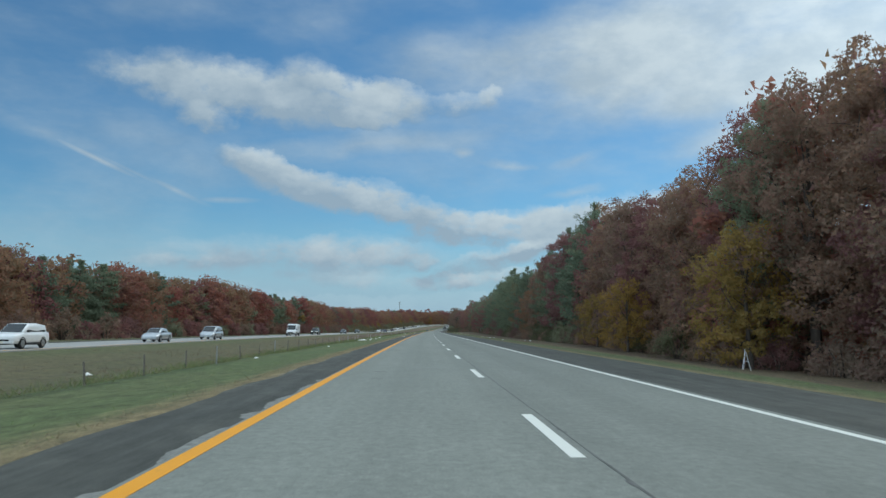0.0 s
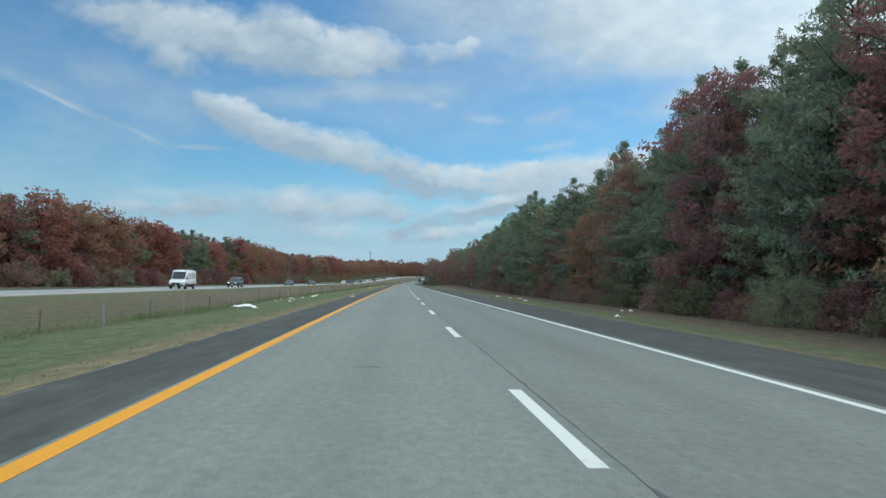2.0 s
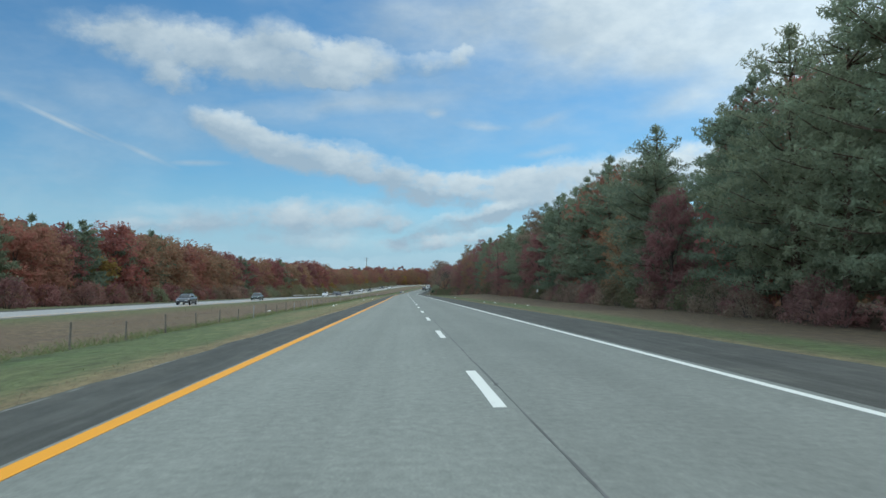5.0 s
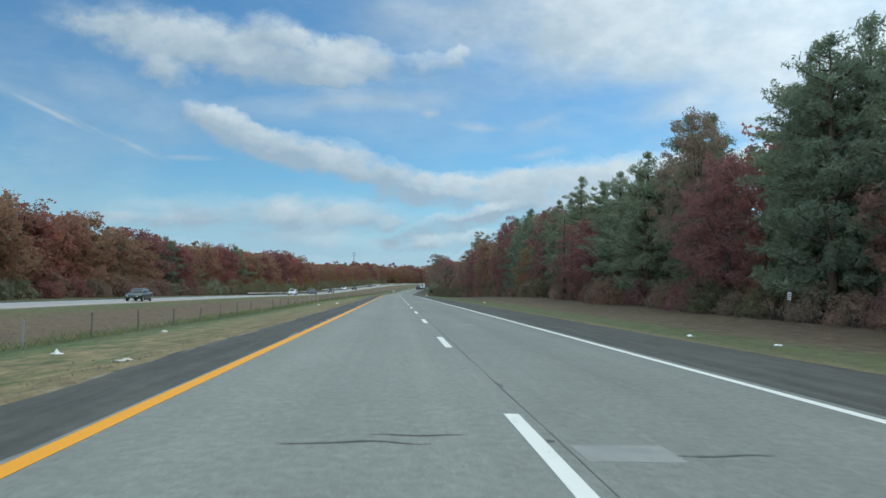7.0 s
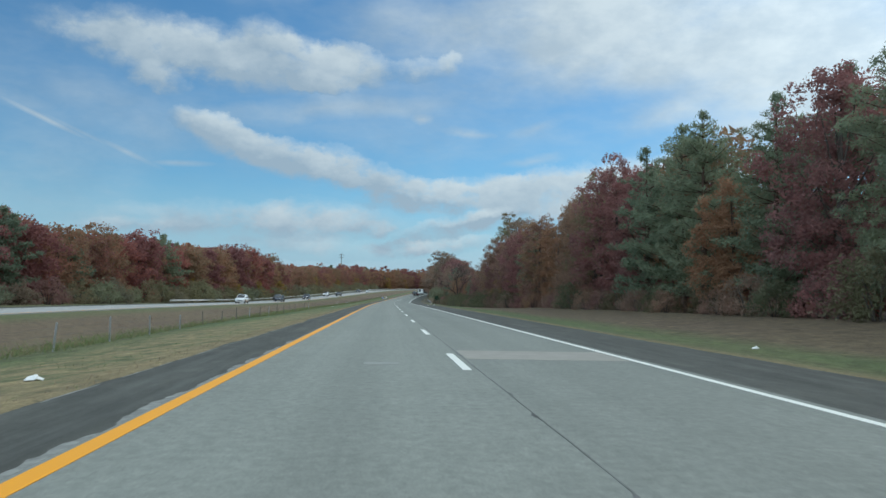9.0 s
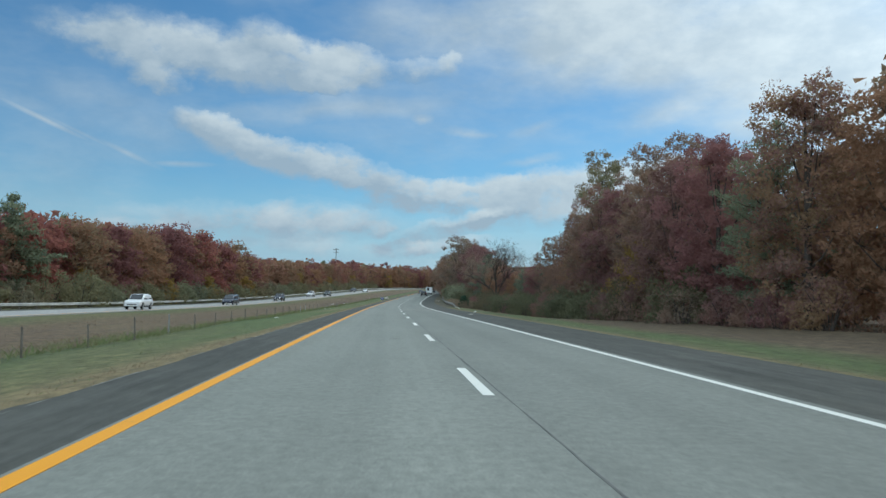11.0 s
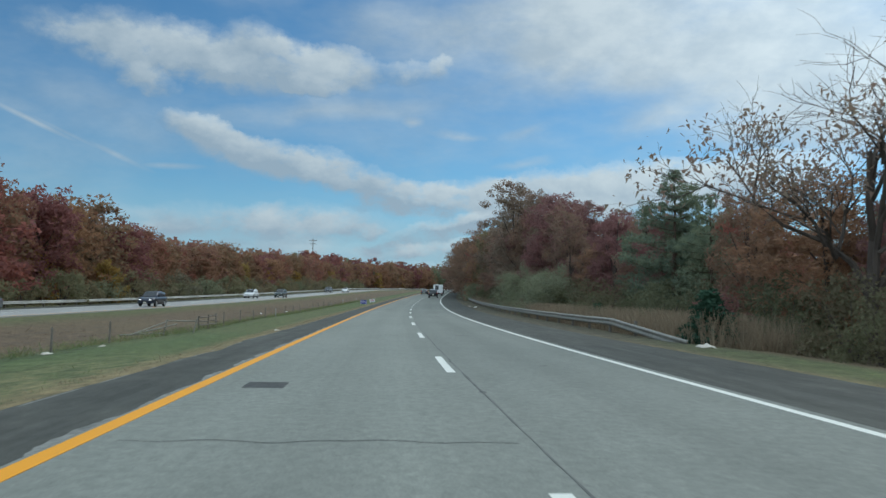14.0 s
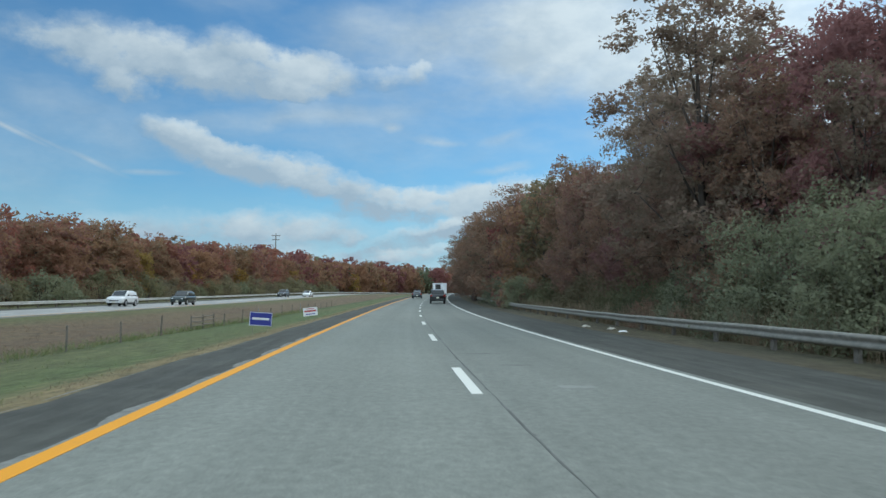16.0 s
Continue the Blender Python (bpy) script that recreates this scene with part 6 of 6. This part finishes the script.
def wheel_of(parent, x, y, r):
    bm = bmesh.new()
    m = Matrix.Translation((x, y, r)) @ Matrix.Rotation(math.pi / 2, 4, "Y")
    bmesh.ops.create_cone(bm, cap_ends=True, segments=20, radius1=r, radius2=r, depth=0.22, matrix=m)
    bmesh.ops.bevel(bm, geom=[e for e in bm.edges if len(e.link_faces) == 2 and e.calc_face_angle(0) > 1.0], offset=0.03, segments=2, affect="EDGES")
    w = part("wheel", bm, TYRE, parent)
    bm = bmesh.new()
    sx = 1 if x > 0 else -1
    m2 = Matrix.Translation((x + sx * 0.085, y, r)) @ Matrix.Rotation(math.pi / 2, 4, "Y")
    bmesh.ops.create_cone(bm, cap_ends=True, segments=16, radius1=r * 0.66, radius2=r * 0.66, depth=0.07, matrix=m2)
    for k in range(5):
        a = k * 2 * math.pi / 5
        box(bm, -0.012, 0.012, -0.03, 0.03, 0.05, r * 0.62, 0, Matrix.Translation((x + sx * 0.125, y, r)) @ Matrix.Rotation(a, 4, "X"))
    part("rim", bm, RIM, w)


def car(kind, paint, m, label, lit=False, category="car", rack=False):
    d = SHAPES[kind]
    ob = tagged(new({"sedan": "sedan", "suv": "suv", "minivan": "minivan", "van": "cargo_van"}[kind]), label, category, "traffic")
    ob.matrix_world = m
    half, cab = d["half"], d["cabin"]
    bm = loft(bmesh.new(), [section(y, half - nar, z0, z1) for y, nar, z0, z1 in d["body"]])
    part("body", bm, paint, ob, smooth=True)
    bm = loft(bmesh.new(), [section(y, min(hw + 0.10, half - 0.05) if 0 < i < len(cab) - 1 else hw + 0.06, 0.72, z, 0.09, 0.0) for i, (y, hw, z) in enumerate(cab)])
    part("cabin", bm, paint, ob, smooth=True)
    belt = cab[-1][2] + 0.06
    front, back = cab[-1], cab[0]
    # side windows stand a little proud of the cabin skin
    y1, y0 = cab[-2][0] + 0.25, (cab[1][0] - 0.05 if kind != "van" else 0.55)
    cuts = [y0, (y0 + y1) / 2, y1] if kind in ("sedan",) else ([y0, y0 + (y1 - y0) * 0.36, y0 + (y1 - y0) * 0.70, y1] if kind != "van" else [y0, y1 + 0.45])
    for sx in (1, -1):
        for a, b in zip(cuts, cuts[1:]):
            bm = bmesh.new()
            a2, b2 = a + 0.035, b - 0.035
            vs = []
            for y, top in ((a2, False), (b2, False), (b2, True), (a2, True)):
                hw, zt = cabin_at(cab, y)
                hw = min(hw + 0.10, half - 0.05)
                z = (zt - 0.12) if top else belt - 0.02
                z = max(z, belt + 0.02)
                x = hw + 0.006 - 0.05 * (1 if top else 0)
                vs.append((sx * x, y, z))
            inner = [(x - sx * 0.02, y, z) for x, y, z in vs]
            ring = [bm.verts.new(p) for p in vs]
            back_ring = [bm.verts.new(p) for p in inner]
            bm.faces.new(ring)
            bm.faces.new(back_ring[::-1])
            for i in range(4):
                bm.faces.new((ring[i], back_ring[i], back_ring[(i + 1) % 4], ring[(i + 1) % 4]))
            bmesh.ops.recalc_face_normals(bm, faces=bm.faces)
            part("side_window", bm, CAR_GLASS, ob)
    # windscreen and rear window
    for nm, lo, hi, out in (("windscreen", cab[-1], cab[-2], 1), ("rear_window", cab[0], cab[1], -1)):
        if kind == "van" and nm == "rear_window":
            continue
        bm = bmesh.new()
        f0, f1 = (0.08, 0.94) if nm == "windscreen" else (0.18, 0.90)
        pts = []
        for f, sx in ((f0, -1), (f0, 1), (f1, 1), (f1, -1)):
            y = lo[0] + (hi[0] - lo[0]) * f
            z = lo[2] + (hi[2] - lo[2]) * f
            hw = lo[1] + (hi[1] - lo[1]) * f
            pts.append((sx * (hw - 0.05), y, z))
        n = (Vector(pts[1]) - Vector(pts[0])).cross(Vector(pts[3]) - Vector(pts[0])).normalized()
        if n.y * out < 0:
            n = -n
        a = [bm.verts.new(Vector(p) + n * 0.03) for p in pts]
        b = [bm.verts.new(Vector(p) - n * 0.01) for p in pts]
        bm.faces.new(a)
        bm.faces.new(b[::-1])
        for i in range(4):
            bm.faces.new((a[i], b[i], b[(i + 1) % 4], a[(i + 1) % 4]))
        bmesh.ops.recalc_face_normals(bm, faces=bm.faces)
        part(nm, bm, CAR_GLASS, ob)
    L = d["length"] / 2
    zf, zb = d["body"][-1][3], d["body"][1][3]
    for sx in (1, -1):
        bm = box(bmesh.new(), sx * (half - 0.38) - 0.13, sx * (half - 0.38) + 0.13, L - 0.24, L + 0.005, zf - 0.08, zf - 0.01, 0.02)
        part("headlight", bm, HEADLAMP_ON if lit else HEADLAMP, ob)
        bm = box(bmesh.new(), sx * (half - 0.17) - 0.12, sx * (half - 0.17) + 0.12, -L - 0.005, -L + 0.16, zb - 0.26, zb - 0.06, 0.03)
        part("tail_light", bm, TAILLAMP, ob)
        bm = box(bmesh.new(), sx * (half + 0.09) - 0.10, sx * (half + 0.09) + 0.10, front[0] - 0.42, front[0] - 0.30, belt, belt + 0.13, 0.03)
        part("mirror", bm, BLACK_TRIM, ob)
    floor_z = d["body"][3][2]
    for sx in (1, -1):
        part("sill", box(bmesh.new(), sx * (half - 0.03) - 0.05, sx * (half - 0.03) + 0.05, d["axles"][0] + d["wheel"] + 0.06, d["axles"][1] - d["wheel"] - 0.06, floor_z - 0.06, floor_z + 0.10, 0.02), BLACK_TRIM, ob)
        for y in d["axles"]:
            # a dark arch round each wheel
            bm = bmesh.new()
            rim = [(math.cos(a), math.sin(a)) for a in np.linspace(-0.15, math.pi + 0.15, 13)]
            r0, r1 = d["wheel"] + 0.015, d["wheel"] + 0.075
            rings = [[bm.verts.new((sx * (half + x), y + r * cy, d["wheel"] + r * cz)) for cy, cz in rim] for x, r in ((0.004, r0), (0.004, r1), (-0.09, r1), (-0.09, r0))]
            for i in range(4):
                for j in range(12):
                    bm.faces.new((rings[i][j], rings[i][j + 1], rings[(i + 1) % 4][j + 1], rings[(i + 1) % 4][j]))
            for j in (0, 12):
                bm.faces.new([rings[i][j] for i in range(4)])
            bmesh.ops.recalc_face_normals(bm, faces=bm.faces)
            part("wheel_arch", bm, BLACK_TRIM, ob)
    if kind == "van":
        for sx in (1, -1):
            part("side_trim", box(bmesh.new(), sx * (half + 0.002) - 0.02, sx * (half + 0.002) + 0.02, -2.7, 2.3, 0.46, 0.66, 0.01), BLACK_TRIM, ob)
    bm = box(bmesh.new(), -0.52, 0.52, L - 0.12, L + 0.012, zf - 0.30, zf - (0.04 if kind == "van" else 0.15), 0.02)
    part("grille", bm, BLACK_TRIM, ob)
    bm = box(bmesh.new(), -half + 0.14, half - 0.14, L - 0.2, L + 0.02, d["body"][-1][2] - 0.06, d["body"][-1][2] + 0.10, 0.03)
    part("front_bumper", bm, BLACK_TRIM if kind == "van" else paint, ob)
    bm = box(bmesh.new(), -half + 0.12, half - 0.12, -L - 0.03, -L + 0.2, d["body"][0][2] - 0.06, d["body"][0][2] + 0.12, 0.03)
    part("rear_bumper", bm, paint, ob)
    for y, z in ((L + 0.022, zf - 0.36), (-L - 0.035, zb - 0.42)):
        part("number_plate", box(bmesh.new(), -0.16, 0.16, y - 0.01, y + 0.01, z - 0.08, z + 0.08), PLATE, ob)
    if rack:
        for sx in (1, -1):
            bm = bmesh.new()
            rod(bm, (sx * 0.6, cab[1][0] + 0.1, cab[1][2] + 0.10), (sx * 0.6, cab[-2][0], cab[-2][2] + 0.09), 0.02, None, 6)
            part("roof_rail", bm, GALVANISED, ob)
    for sx in (1, -1):
        for y in d["axles"]:
            wheel_of(ob, sx * (half - 0.11), y, d["wheel"])
    return ob


def box_truck(m, label):
    ob = tagged(new("box_truck"), label, "truck", "traffic")
    ob.matrix_world = m @ Matrix.Diagonal((0.92, 0.80, 0.75, 1))
    part("cargo_box", box(bmesh.new(), -1.2, 1.2, -4.0, 1.9, 0.95, 3.55, 0.05), WHITE_CAR, ob)
    bm = loft(bmesh.new(), [section(y, 1.05, 0.5, z, 0.15) for y, z in ((2.0, 2.35), (2.9, 2.35), (3.5, 1.55), (4.3, 1.35))])
    part("cab", bm, WHITE_CAR, ob, smooth=True)
    part("rear_door", box(bmesh.new(), -0.75, 0.15, -4.03, -3.99, 1.9, 3.3, 0.01), PATCH_DARK, ob, "dark panel high on the rear door")
    part("rear_bumper", box(bmesh.new(), -1.1, 1.1, -4.1, -3.9, 0.5, 0.68, 0.02), BLACK_TRIM, ob)
    part("chassis", box(bmesh.new(), -0.45, 0.45, -3.9, 3.8, 0.55, 0.93, 0.02), BLACK_TRIM, ob)
    for sx in (1, -1):
        part("tail_light", box(bmesh.new(), sx * 1.0 - 0.09, sx * 1.0 + 0.09, -4.12, -4.05, 0.72, 0.86, 0.01), TAILLAMP, ob)
        for y in (-2.4, 3.1):
            wheel_of(ob, sx * 0.98, y, 0.46)
    return ob


def oncoming(s, lat):
    q = place(s, lat, -0.514)
    return pose(q.x, q.y, q.z, 0, 0, heading(s) + 180)


def ahead(s, lat):
    q = place(s, lat, 0.002)
    return pose(q.x, q.y, q.z, 0, 0, heading(s))


car("suv", WHITE_CAR, oncoming(60, -26.2), "white suv on the opposite carriageway")
car("sedan", SILVER_CAR, oncoming(88, -26.2), "silver sedan on the opposite carriageway")
car("minivan", SILVER_CAR, oncoming(109, -26.2), "silver minivan on the opposite carriageway")
car("van", WHITE_CAR, oncoming(171, -26.2), "white high-roofed cargo van with a roof rack on the opposite carriageway", False, "van", True)
car("suv", GREEN_CAR, oncoming(203, -26.2), "dark suv with lit headlights on the opposite carriageway", True)
car("sedan", GREY_CAR, oncoming(266, -26.2), "grey sedan on the opposite carriageway")
car("sedan", GREEN_CAR, oncoming(316, -26.2), "dark sedan on the opposite carriageway")
car("suv", WHITE_CAR, oncoming(447, -26.2), "white suv on the opposite carriageway")
car("minivan", NAVY_CAR, oncoming(494, -26.2), "dark blue minivan on the opposite carriageway")
car("suv", GREY_CAR, oncoming(511, -29.8), "dark grey suv on the opposite carriageway")
car("suv", NAVY_CAR, oncoming(540, -26.2), "dark blue suv with lit headlights on the opposite carriageway", True)
car("suv", WHITE_CAR, oncoming(602, -29.8), "white suv on the opposite carriageway")
car("suv", GREEN_CAR, oncoming(612, -26.2), "dark green suv on the opposite carriageway")
car("sedan", WHITE_CAR, oncoming(700, -26.2), "white sedan far along the opposite carriageway")
car("suv", GREY_CAR, oncoming(690, -29.8), "dark suv far along the opposite carriageway")
car("suv", BLACK_CAR, ahead(611, 5.6), "black suv in the slow lane", category="car")
box_truck(ahead(640, 6.0), "small white box truck in the slow lane")
car("sedan", GREY_CAR, ahead(658, 1.8), "dark grey sedan in the fast lane")
car("suv", GREY_CAR, ahead(676, 5.4), "grey suv farther along the slow lane")
car("sedan", WHITE_CAR, ahead(720, 5.4), "white sedan farther along the slow lane")
